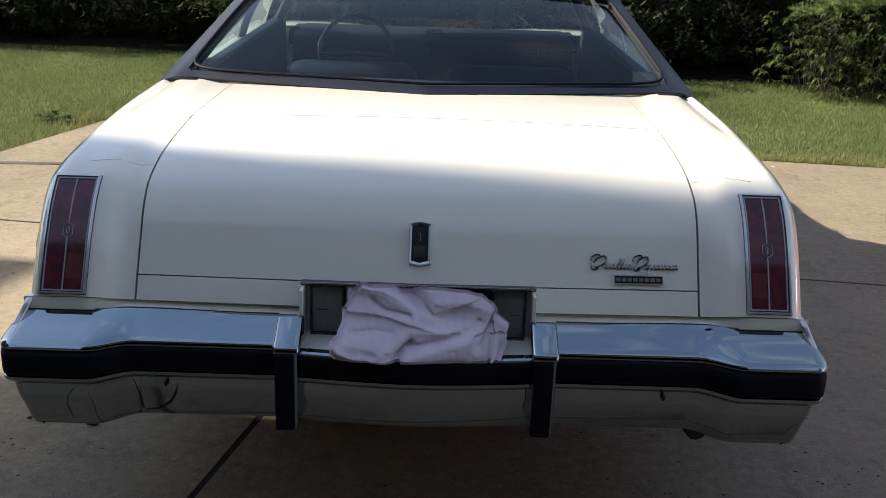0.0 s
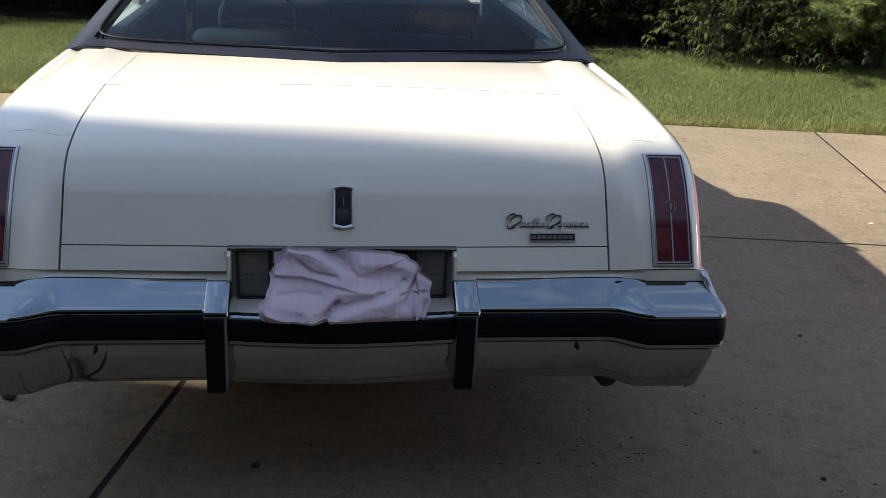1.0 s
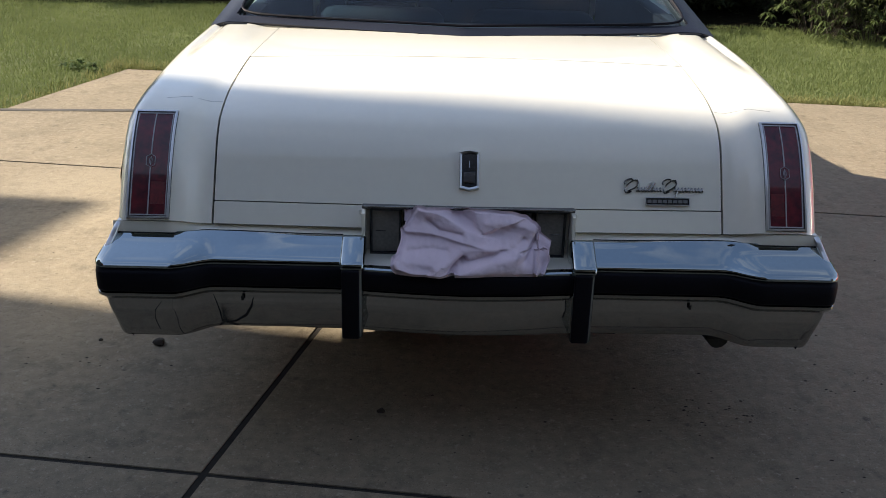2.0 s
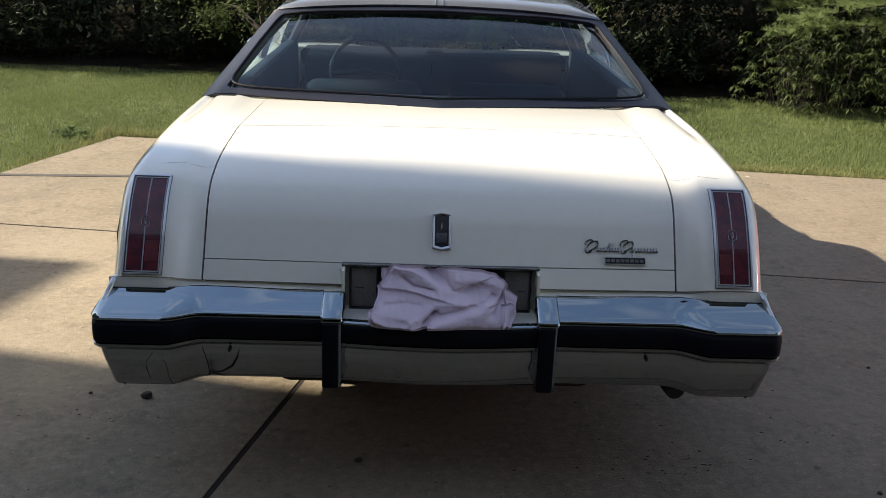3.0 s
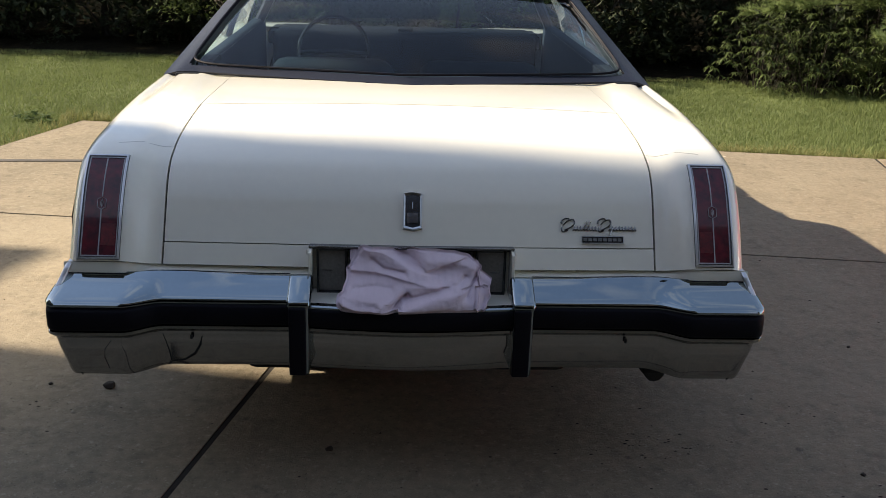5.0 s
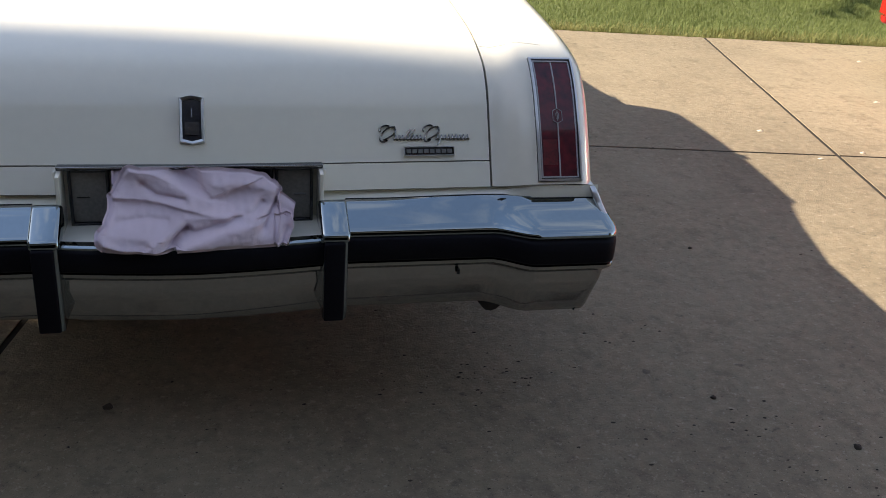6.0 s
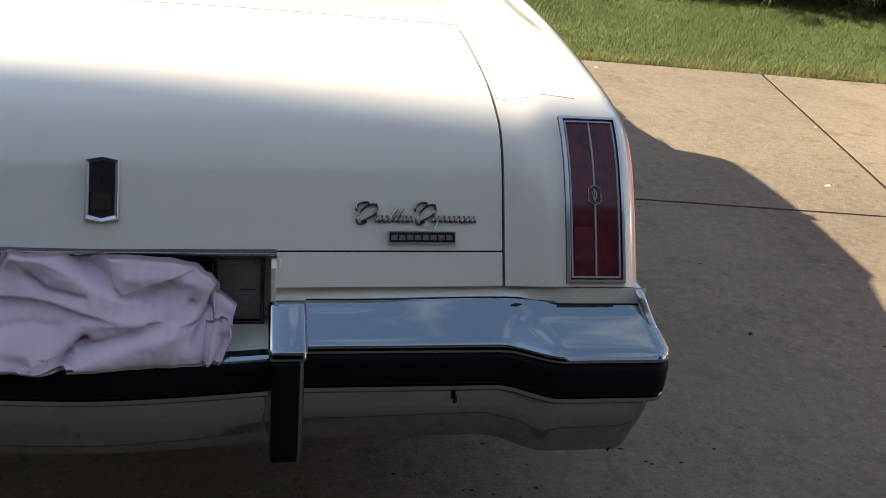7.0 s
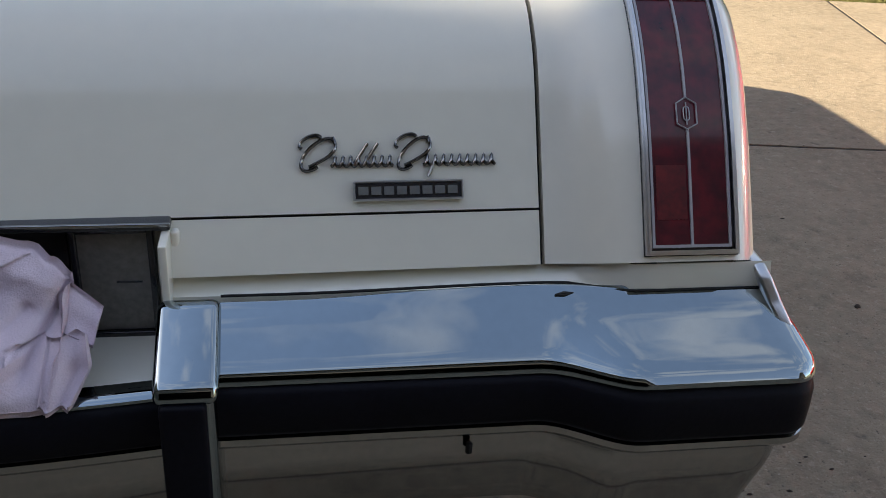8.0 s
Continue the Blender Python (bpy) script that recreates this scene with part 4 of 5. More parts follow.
def wheel(at, parent, s):
    bm = bmesh.new()
    prof = [(0.20, -0.09), (0.29, -0.10), (0.335, -0.085), (0.345, -0.05), (0.345, 0.05), (0.335, 0.085), (0.29, 0.10), (0.20, 0.09)]
    n = 36
    rings = [[bm.verts.new((at[0] + w, at[1] + r * math.cos(2 * math.pi * k / n), at[2] + r * math.sin(2 * math.pi * k / n))) for r, w in prof] for k in range(n)]
    for k in range(n):
        for i in range(len(prof) - 1):
            bm.faces.new((rings[k][i], rings[k][i + 1], rings[(k + 1) % n][i + 1], rings[(k + 1) % n][i]))
    bmesh.ops.recalc_face_normals(bm, faces=bm.faces)
    tyre = part("wheel", bm, TYRE, parent, "black tyre on a steel rim")
    rim = bmesh.new()
    prof = [(0.205, 0.085), (0.19, 0.06), (0.12, 0.05), (0.06, 0.08), (0.0, 0.085)]
    rings = [[rim.verts.new((at[0] + s * w, at[1] + r * math.cos(2 * math.pi * k / n), at[2] + r * math.sin(2 * math.pi * k / n))) for r, w in prof] for k in range(n)]
    for k in range(n):
        for i in range(len(prof) - 1):
            rim.faces.new((rings[k][i], rings[k][i + 1], rings[(k + 1) % n][i + 1], rings[(k + 1) % n][i]))
    bmesh.ops.remove_doubles(rim, verts=rim.verts, dist=0.0005)
    bmesh.ops.recalc_face_normals(rim, faces=rim.faces)
    part("rim", rim, CHROME_OLD, tyre)


for s in (-1, 1):
    wheel((s * 0.78, 3.42, 0.345), CAR, s)
    wheel((s * 0.78, 6.26, 0.345), CAR, s)


CAR.matrix_basis = pose(0, 2.1, 0, 0, 0, -0.75) @ pose(0, 2.7, 0)


# ---- towel over the plate ----
def towel():
    """A folded terry towel pushed behind the plate and bunched on the bumper, laid out on a 900 by 430 plan of its face."""
    folds = [  # a line along the cloth, its height, and how far it falls off above or right of it, and below or left
        (((235, 92), (330, 112), (400, 150), (470, 197), (530, 214)), 0.020, 8, 55),
        (((522, 100), (528, 160), (560, 202), (605, 188)), 0.017, 110, 9),
        (((560, 150), (700, 152), (822, 200)), 0.016, 45, 45),
        (((180, 205), (300, 212), (420, 240), (560, 268), (740, 286)), 0.017, 45, 16),
        (((285, 160), (340, 206), (450, 222)), -0.014, 10, 14),
        (((330, 368), (400, 326), (450, 284), (600, 284), (710, 294)), 0.015, 18, 42),
        (((392, 388), (428, 348), (458, 332)), -0.024, 8, 8),
        (((455, 356), (530, 334), (640, 302), (690, 294)), -0.013, 6, 8),
        (((440, 394), (520, 358), (640, 315), (700, 306)), 0.022, 5, 75),
        (((165, 330), (260, 340), (330, 350)), 0.018, 60, 40),
        (((128, 352), (200, 388), (380, 402)), 0.016, 22, 26),
        (((832, 205), (812, 262), (765, 332)), -0.018, 12, 12),
        (((760, 246), (722, 278), (640, 288)), -0.014, 9, 12),
        (((190, 300), (300, 290), (380, 300)), -0.010, 14, 14),
        (((420, 128), (505, 165)), -0.012, 30, 20),
    ]
    lines = [([Vector(p) for p in pts], a, up, down) for pts, a, up, down in folds]

    def relief(px, pz):
        p, h = Vector((px, pz)), 0.0
        for pts, a, up, down in lines:
            best, side = 1e9, 0.0
            for q, r in zip(pts, pts[1:]):
                d = r - q
                t = max(0.0, min(1.0, (p - q).dot(d) / d.length_squared))
                e = p - q - d * t
                if e.length < best:
                    best, side = e.length, d.x * e.y - d.y * e.x
            h += 1.05 * a * math.exp(-(best / max(15.0, down if side > 0 else up)) ** 1.6)
        return h + 0.004 * noise.noise((px / 80, pz / 80, 1.3)) + 0.0016 * noise.noise((px / 24, pz / 24, 4.0))

    def edge(pts, t):
        for (a, p), (b, q) in zip(pts, pts[1:]):
            if t <= b:
                return p + (q - p) * ramp(a, b, t)
        return pts[-1][1]
    left = ((0, 225), (0.15, 206), (0.3, 182), (0.4, 162), (0.55, 160), (0.7, 146), (0.8, 120), (0.9, 124), (1, 142))
    right = ((0, 834), (0.3, 832), (0.5, 826), (0.6, 815), (0.75, 813), (1, 800))
    top = ((0, 92), (0.02, 85), (0.1, 97), (0.25, 103), (0.5, 98), (0.75, 112), (0.88, 130), (0.95, 160), (1, 190))
    foot = ((0, 398), (0.3, 405), (0.5, 411), (1, 420))

    def place(px, pz, out=0.0):
        w = (pz - 85) / 340
        return Vector((-0.200 + (px - 115) * 0.000541, 2.238 - 0.036 * ramp(0.0, 0.45, w) - 0.098 * ramp(0.30, 0.95, w) - out, max(0.6035, 0.736 - 0.147 * w)))

    def main(u, v):
        px = edge(left, v) + (edge(right, v) - edge(left, v)) * u
        pz = edge(top, u) + (edge(foot, u) - edge(top, u)) * v
        rim = min(1.0, 26 * min(u + 0.01, v + 0.02, 1 - v + 0.03)) * (0.6 + 0.4 * min(1.0, 30 * (1 - u)))
        return place(px, pz, relief(px, pz) * (0.45 + 0.55 * rim) - 0.006 * (1 - rim))
    flap = sheet(span(0, 1, 14), span(0, 1, 14), lambda u, v: place(812 + 80 * u * (1 - 0.30 * v) + 10 * v, 195 + 66 * u + (92 - 36 * u) * v, -0.004 + 0.004 * math.sin(6 * v) - 0.012 * u))
    hem = sheet(span(0, 1, 14), span(0, 1, 26), lambda u, v: place(806 + (62 + 16 * math.sin(4.4 * v + 0.2)) * u - 8 * v, 286 + 130 * v, 0.002 + 0.010 * math.sin(8 * v + 0.5) * u + 0.006 * math.sin(7 * u) - 0.010 * u))
    tuck = sheet(span(0, 1, 8), span(0, 1, 8), lambda u, v: place(175 + 60 * u, 112 - 16 * u + 62 * v, -0.012 + 0.006 * math.sin(3.1 * u)))
    body = sheet(span(0, 1, 150), span(0, 1, 100), main)
    made = joined(thicken(body, 0.008), thicken(flap, 0.005), thicken(hem, 0.005), thicken(tuck, 0.006))
    return tagged(part("towel", made, TOWEL, crisp=False), "crumpled lilac terry towel hung over the number plate", "towel")


towel()


# ---- red car beside ----
def red_car():
    c = thing("red_car", (5.4, 3.6, 0), "bright red car parked nose to the lawn", "car")
    x0, x1 = 4.22, 6.00

    def hull(y, i):
        k = int(i)
        f = ramp(5.0, 5.92, y)
        prof = [(0.10, 0.24), (0.0, 0.34), (0.0, 0.62), (0.03, 0.78), (0.14, 0.90 - 0.12 * f), (0.89, 0.95 - 0.14 * f)]
        prof = prof + [(1.78 - a, b) for a, b in prof[-2::-1]]
        a, b = prof[k]
        return (x0 + a + (0.25 * f * f if k < 5 else (-0.25 * f * f if k > 5 else 0)), y, b)
    bm = sheet(span(1.4, 5.0, 8) + span(5.1, 5.92, 8), list(range(11)), hull)
    bmesh.ops.recalc_face_normals(bm, faces=bm.faces)
    part("body", thicken(bm, 0.03), RED, c)
    part("nose", boxed((x0 + 0.27, 5.86, 0.26), (x1 - 0.27, 5.95, 0.78), 0.04), RED, c)
    part("tail", boxed((x0 + 0.06, 1.34, 0.28), (x1 - 0.06, 1.46, 0.86), 0.05), RED, c)
    part("grille", boxed((x0 + 0.55, 5.94, 0.36), (x1 - 0.55, 5.965, 0.52), 0.01), INK, c, "dark grille")
    mid = (x0 + x1) / 2

    def cab(u, w):
        """Sides of the cabin: u round its plan from 0 to 4, w from the belt to the roof."""
        k, f = int(min(3, u)), u - int(min(3, u))
        low = [(-0.76, 2.0), (0.76, 2.0), (0.72, 4.6), (-0.72, 4.6)]
        up = [(-0.58, 2.65), (0.58, 2.65), (0.56, 3.75), (-0.56, 3.75)]
        a, b = Vector(low[k]).lerp(Vector(low[(k + 1) % 4]), f), Vector(up[k]).lerp(Vector(up[(k + 1) % 4]), f)
        p = a.lerp(b, w)
        return Vector((mid + p.x, p.y, 0.86 + 0.50 * w + 0.03 * math.sin(math.pi * w)))
    for k in range(4):
        pane = sheet(span(k + 0.04, k + 0.96, 6), span(0.08, 0.96, 6), cab)
        part("window", thicken(facing(pane, (0, 0, 1)), 0.01), INK, c, "dark tinted window")
        bm = bmesh.new()
        tube(bm, [cab(k, w) for w in span(0, 1, 6)], 0.035, 8)
        part("pillar", bm, RED, c)
    part("belt", boxed((mid - 0.74, 2.0, 0.80), (mid + 0.74, 4.6, 0.905), 0.03), RED, c)
    part("roof", thicken(sheet(span(-0.62, 0.62, 10), span(2.58, 3.82, 10), lambda x, y: (mid + x, y, 1.40 - 0.05 * (x / 0.6) ** 2 - 0.05 * ((y - 3.2) / 0.6) ** 2)), 0.03), RED, c)
    for s in (-1, 1):
        a, b = sorted((mid + s * 0.36, mid + s * 0.60))
        part("headlight", boxed((a, 5.90, 0.58), (b, 5.965, 0.70), 0.02), SMOKE, c, "clear headlight")
        part("tail_light", boxed((a, 1.325, 0.60), (b, 1.36, 0.74), 0.02), LENS, c, "red tail light")
    for s, x in ((-1, x0 + 0.10), (1, x1 - 0.10)):
        wheel((x, 5.05, 0.345), c, s)
        wheel((x, 2.3, 0.345), c, s)
    part("arch_shade", boxed((x0 + 0.03, 4.6, 0.22), (x1 - 0.03, 5.5, 0.7), 0.02), UNDER, c)


red_car()

# ---- unseen house, added: its west wing shades the car's tail, its garage front stands behind ----
house = thing("house", (-14, -4, 0), "tall unseen dark brown house, added round the drive to shade it", "house")
wing = bmesh.new()
# Outline drawn to cast the shade edge on trunk and drive.
gable = [(-12.0, -0.1), (5.74, -0.1), (5.80, 8.35), (5.82, 8.65), (5.43, 9.1), (5.45, 9.5), (5.60, 10.2), (5.74, 10.7), (5.74, 11.0), (-12.0, 11.0)]
ga = [wing.verts.new((-12.0, y, z)) for y, z in gable]
gb = [wing.verts.new((-18.0, y, z)) for y, z in gable]
for k in range(len(gable)):
    wing.faces.new((ga[k], ga[(k + 1) % len(gable)], gb[(k + 1) % len(gable)], gb[k]))
wing.faces.new(ga[::-1])
wing.faces.new(gb)
bmesh.ops.recalc_face_normals(wing, faces=wing.faces)
part("wing_occluder", wing, SIDING, house, smooth=False)
part("wing_roof", boxed((-18.4, -12.4, 11.0), (-11.9, 5.78, 11.4)), ROOFING, house, smooth=False)
# Added slab that casts the wedge of shade on the left.
ev = bmesh.new()
poly = [(5.70, 6.73), (6.82, 7.25), (6.88, 7.61), (5.70, 7.33)]
fa = [ev.verts.new((-12.0, y, z)) for y, z in poly]
fb = [ev.verts.new((-15.0, y, z)) for y, z in poly]
for k in range(4):
    ev.faces.new((fa[k], fa[(k + 1) % 4], fb[(k + 1) % 4], fb[k]))
ev.faces.new(fa[::-1])
ev.faces.new(fb)
bmesh.ops.recalc_face_normals(ev, faces=ev.faces)
part("eave_occluder", ev, ROOFING, house, smooth=False)
# Unseen garage, added to hold back sky light from behind.
part("garage_wall", boxed((-12, -1.9, -0.1), (-2.6, -1.5, 4.0)), SIDING, house, smooth=False)
part("garage_wall", boxed((2.6, -1.9, -0.1), (6.0, -1.5, 4.0)), SIDING, house, smooth=False)
part("garage_lintel", boxed((-2.6, -1.9, 2.3), (2.6, -1.5, 4.0)), SIDING, house, smooth=False)
part("garage_back", boxed((-12, -8.4, -0.1), (6.0, -8.0, 4.0)), SIDING, house, smooth=False)
part("garage_end", boxed((5.6, -8.0, -0.1), (6.0, -1.9, 4.0)), SIDING, house, smooth=False)
part("garage_roof", boxed((-12, -8.4, 4.0), (6.3, -1.1, 4.2)), ROOFING, house, smooth=False)


# ---- woods ----
def leaf_mesh(vs, fs, centre, size, rng, width=0.24):
    d = Vector((rng.uniform(-1, 1), rng.uniform(-1, 1), rng.uniform(-1, 0.3))).normalized()
    s = d.cross(Vector((rng.uniform(-0.4, 0.4), rng.uniform(-0.4, 0.4), 1))).normalized() * size * width
    n = s.cross(d).normalized() * size * 0.07
    i = len(vs)
    vs += [centre, centre + d * size * 0.5 + s - n, centre + d * size, centre + d * size * 0.5 - s - n]
    fs += [(i, i + 1, i + 2), (i, i + 2, i + 3)]


def foliage(name, seed, blobs, count, size, width=0.24, tuft=26, tight=0.13):
    """A mesh of leaves in uneven tufts: blobs are (x, y, z, rx, ry, rz)."""
    rng = random.Random(seed)
    vs, fs = [], []
    for bx, by, bz, rx, ry, rz in blobs:
        tufts = [Vector((rng.gauss(0, 0.5), rng.gauss(0, 0.5), rng.gauss(0, 0.5))) for _ in range(max(5, count // tuft))]
        for _ in range(count):
            t = rng.choice(tufts)
            p = t + Vector((rng.gauss(0, tight), rng.gauss(0, tight), rng.gauss(0, tight)))
            leaf_mesh(vs, fs, Vector((bx + p.x * rx, by + p.y * ry, bz + p.z * rz)), size * rng.uniform(0.6, 1.3), rng, width)
    me = bpy.data.meshes.new(name)
    me.from_pydata(vs, [], fs)
    return me


def leaves_of(plant, name, me, material):
    me.materials.append(material)
    ob = new(name, me)
    ob.parent = plant
    return ob


def tree(seed, height, low, spread, leaves, size, material=None, label="dark broad-leaved tree at the wood's edge"):
    rng = random.Random(seed)
    t = thing("tree", (0, 0, 0), label, "tree", "trees of the wood")
    bm = bmesh.new()
    top = Vector((rng.uniform(-0.3, 0.3), rng.uniform(-0.3, 0.3), height * 0.85))
    tube(bm, [Vector((0, 0, -0.1)), Vector((0.03, 0.02, height * 0.2)), top * 0.55, top], [0.018 * height, 0.014 * height, 0.010 * height, 0.004 * height], 9)
    blobs = []
    for k in range(11):
        h = low + (height - low) * (k / 11) ** 0.8
        a = k * 2.4 + rng.uniform(-0.4, 0.4)
        r = spread * (1 - 0.5 * k / 11) * rng.uniform(0.5, 0.9)
        end = Vector((r * math.cos(a), r * math.sin(a), h))
        tube(bm, [top * (h * 0.7 / top.z), end * 0.6 + Vector((0, 0, h * 0.36)), end], [0.03, 0.02, 0.006], 6)
        blobs.append((end.x * 0.8, end.y * 0.8, end.z, spread * 0.55, spread * 0.55, spread * 0.40))
    part("trunk", bm, BARK, t)
    leaves_of(t, "crown", foliage("crown", seed, blobs, leaves, size), material or LEAF_SHADE)
    return t


def shrub(seed, w, h, leaves, size, label, material=None, width=0.24, stems=9, tuft=26, tight=0.13):
    rng = random.Random(seed)
    t = thing("shrub", (0, 0, 0), label, "shrub", "shrubs along the wood")
    bm = bmesh.new()
    blobs = []
    for k in range(stems):
        a = k * 2.4
        r = w * rng.uniform(0.1, 0.75)
        end = Vector((r * math.cos(a), r * math.sin(a), h * rng.uniform(0.15, 0.95)))
        tube(bm, [Vector((0, 0, -0.05)), end * 0.5 + Vector((0, 0, 0.1)), end], [0.02, 0.014, 0.005], 5)
        blobs.append((end.x, end.y, end.z, w * 0.42, w * 0.42, h * 0.28))
    part("stem", bm, BARK, t)
    leaves_of(t, "foliage", foliage("foliage", seed + 50, blobs, leaves, size, width, tuft, tight), material or LEAF_SHADE)
    return t


def whorled_shrub(seed, w, h, twigs, label):
    """A loose shrub: arching stems, each twig ending in a whorl of long drooping leaves, dark gaps between."""
    rng = random.Random(seed)
    t = thing("shrub", (0, 0, 0), label, "shrub", "shrubs along the wood")
    bm = bmesh.new()
    vs, fs = [], []
    for k in range(twigs):
        a = rng.uniform(0, 2 * math.pi)
        r = w * math.sqrt(rng.uniform(0.04, 1.0))
        z = h * rng.uniform(0.10, 1.0) * (1.0 - 0.35 * (r / w) ** 2)
        end = Vector((r * math.cos(a), r * math.sin(a), z))
        if k % 3 == 0:
            tube(bm, [Vector((0.3 * end.x, 0.3 * end.y, 0.0)), Vector((0.7 * end.x, 0.7 * end.y, 0.75 * z + 0.05)), end], [0.0035, 0.003, 0.0015], 4)
        for q in range(rng.randint(5, 9)):
            b = q * 2.4 + rng.uniform(-0.4, 0.4)
            d = Vector((math.cos(b), math.sin(b), rng.uniform(-0.75, 0.15))).normalized()
            n = rng.uniform(0.05, 0.09)
            side = d.cross(Vector((0, 0, 1))).normalized() * n * 0.13
            tip = end + d * n + Vector((0, 0, -0.35 * n))
            mid = end + d * n * 0.5
            i = len(vs)
            vs.extend([end.copy(), mid + side, tip, mid - side, mid + Vector((0, 0, -0.06 * n))])
            fs.extend([(i, i + 1, i + 4), (i + 1, i + 2, i + 4), (i + 2, i + 3, i + 4), (i + 3, i, i + 4)])
    part("stem", bm, BARK, t)
    me = bpy.data.meshes.new("foliage")
    me.from_pydata(vs, [], fs)
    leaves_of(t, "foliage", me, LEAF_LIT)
    return t


def pine(seed, height, reach, low=0.48):
    """A young white pine: whorls of boughs, each with side twigs set with tufts of long needles."""
    rng = random.Random(seed)
    t = thing("pine_tree", (0, 0, 0), "young pine with soft pale green needles", "tree", "trees of the wood")
    bm = bmesh.new()
    tube(bm, [Vector((0, 0, -0.1)), Vector((0.02, 0, height * 0.5)), Vector((0, 0.02, height))], [0.09, 0.06, 0.01], 8)
    vs, fs = [], []

    def needles(p, along):
        for _ in range(22):
            d = (along * 0.9 + Vector((rng.gauss(0, 0.5), rng.gauss(0, 0.5), rng.gauss(0.15, 0.4)))).normalized()
            side = d.cross(Vector((rng.uniform(-1, 1), rng.uniform(-1, 1), rng.uniform(-1, 1)))).normalized() * 0.0033
            n = rng.uniform(0.05, 0.10)
            i = len(vs)
            vs.extend([p - side, p + side, p + d * n])
            fs.append((i, i + 1, i + 2))
    whorls = 15
    for k in range(whorls):
        h = low + (height - low - 0.1) * k / whorls
        span_r = reach * (1 - 0.8 * k / whorls)
        for b in range(6):
            a = b * math.pi / 3 + k * 0.5 + rng.uniform(-0.25, 0.25)
            L = span_r * rng.uniform(0.75, 1.1)
            out = Vector((math.cos(a), math.sin(a), 0))
            pts = [Vector((0, 0, h)) + out * L * f  + Vector((0, 0, L * (0.22 * f - 0.25 * f * f))) for f in span(0, 1, 5)]
            tube(bm, pts, [0.018, 0.014, 0.011, 0.008, 0.005, 0.003], 5)
            for i in range(int(17 * L) + 5):
                f = rng.uniform(0.25, 1.0)
                p = Vector((0, 0, h)) + out * L * f + Vector((0, 0, L * (0.22 * f - 0.25 * f * f)))
                side = Vector((-out.y, out.x, 0)) * rng.choice((-1, 1))
                tw = (out * 0.7 + side * rng.uniform(0.3, 1.0) + Vector((0, 0, rng.uniform(-0.1, 0.35)))).normalized()
                for q in span(0.0, 0.30 * (1.2 - f * 0.5), 5):
                    needles(p + tw * q, tw)
    part("trunk", bm, BARK, t)
    me = bpy.data.meshes.new("needles")
    me.from_pydata(vs, [], fs)
    leaves_of(t, "bough_needles", me, NEEDLE)
    return t


def wood_edge(x):
    if x < -1:
        return 10.55 - 0.08 * (x + 1)
    return 10.35 - 0.20 * x if x < 5 else 9.35 - 0.10 * (x - 5)


floor_bm = sheet(span(-40, 40, 40), [0, 1, 2, 3], lambda x, k: (x, wood_edge(x) + 0.25 + (0, 3, 12, 40)[int(k)] + (0.2 * math.sin(x * 2.1) if k == 0 else 0), -0.018))
tagged(part("wood_floor", floor_bm, LITTER), "dark leaf litter under the trees", "ground", kind="structure")
# Plain sheet behind the trees, coloured as deep shade.
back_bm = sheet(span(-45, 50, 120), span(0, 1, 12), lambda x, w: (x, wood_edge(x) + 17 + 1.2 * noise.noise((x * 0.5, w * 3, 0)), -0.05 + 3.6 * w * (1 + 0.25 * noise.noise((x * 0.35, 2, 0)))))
tagged(part("backdrop", back_bm, WOOD_SHADE), "near-black sheet for the shade of the wood far behind", "woods", kind="structure")

rng = random.Random(4)
kinds = [tree(11, 3.9, 0.8, 1.7, 620, 0.095), tree(12, 4.3, 0.7, 1.8, 620, 0.095), tree(13, 3.6, 0.6, 1.6, 620, 0.09)]
spots = []
for row, (gap, off) in enumerate(((1.9, 2.2), (2.1, 4.2), (2.6, 7.0), (3.0, 10.5))):
    x = -15.0
    while x < 24:
        x += gap * rng.uniform(0.8, 1.2)
        spots.append((x, wood_edge(x) + off + rng.uniform(-0.4, 0.4)))
for k, (x, y) in enumerate(spots):
    m = pose(x, y, -0.03, 0, 0, rng.uniform(0, 360))
    if k < 3:
        kinds[k].matrix_basis = m
    else:
        copy_thing(kinds[k % 3], m)
bushes = [shrub(21, 1.0, 1.3, 420, 0.078, "dark leafy shrub at the wood's edge"), shrub(22, 1.2, 1.7, 420, 0.085, "dark leafy shrub at the wood's edge"), shrub(23, 0.8, 1.0, 380, 0.07, "dark leafy shrub at the wood's edge")]
x, k = -14.0, 0
while x < 20:
    x += rng.uniform(0.7, 1.2)
    m = pose(x, wood_edge(x) + rng.uniform(1.0, 2.4), -0.03, 0, 0, rng.uniform(0, 360))
    if k < 3:
        bushes[k].matrix_basis = m
    else:
        copy_thing(bushes[k % 3], m)
    k += 1
maple = tree(31, 2.9, 0.48, 1.0, 900, 0.060, LEAF_LIT, "small tree with leaves coloured in a sunlit tone")
maple.matrix_basis = pose(-1.70, 10.5, -0.03, 0, 0, 40)
copy_thing(maple, pose(1.45, 11.3, -0.03, 0, 0, 160))
copy_thing(maple, pose(-6.4, 12.2, -0.03, 0, 0, 250))
peach = whorled_shrub(41, 0.60, 1.05, 170, "loose shrub with whorls of long drooping pale leaves")
peach.matrix_basis = pose(4.30, 9.45, -0.03, 0, 0, 20)
copy_thing(peach, pose(3.88, 9.75, -0.03, 0, 0, 200))
copy_thing(peach, pose(4.85, 9.40, -0.03, 0, 0, 110))
copy_thing(bushes[1], pose(4.2, 10.3, -0.03, 0, 0, 75))
copy_thing(bushes[1], pose(5.2, 10.2, -0.03, 0, 0, 175))
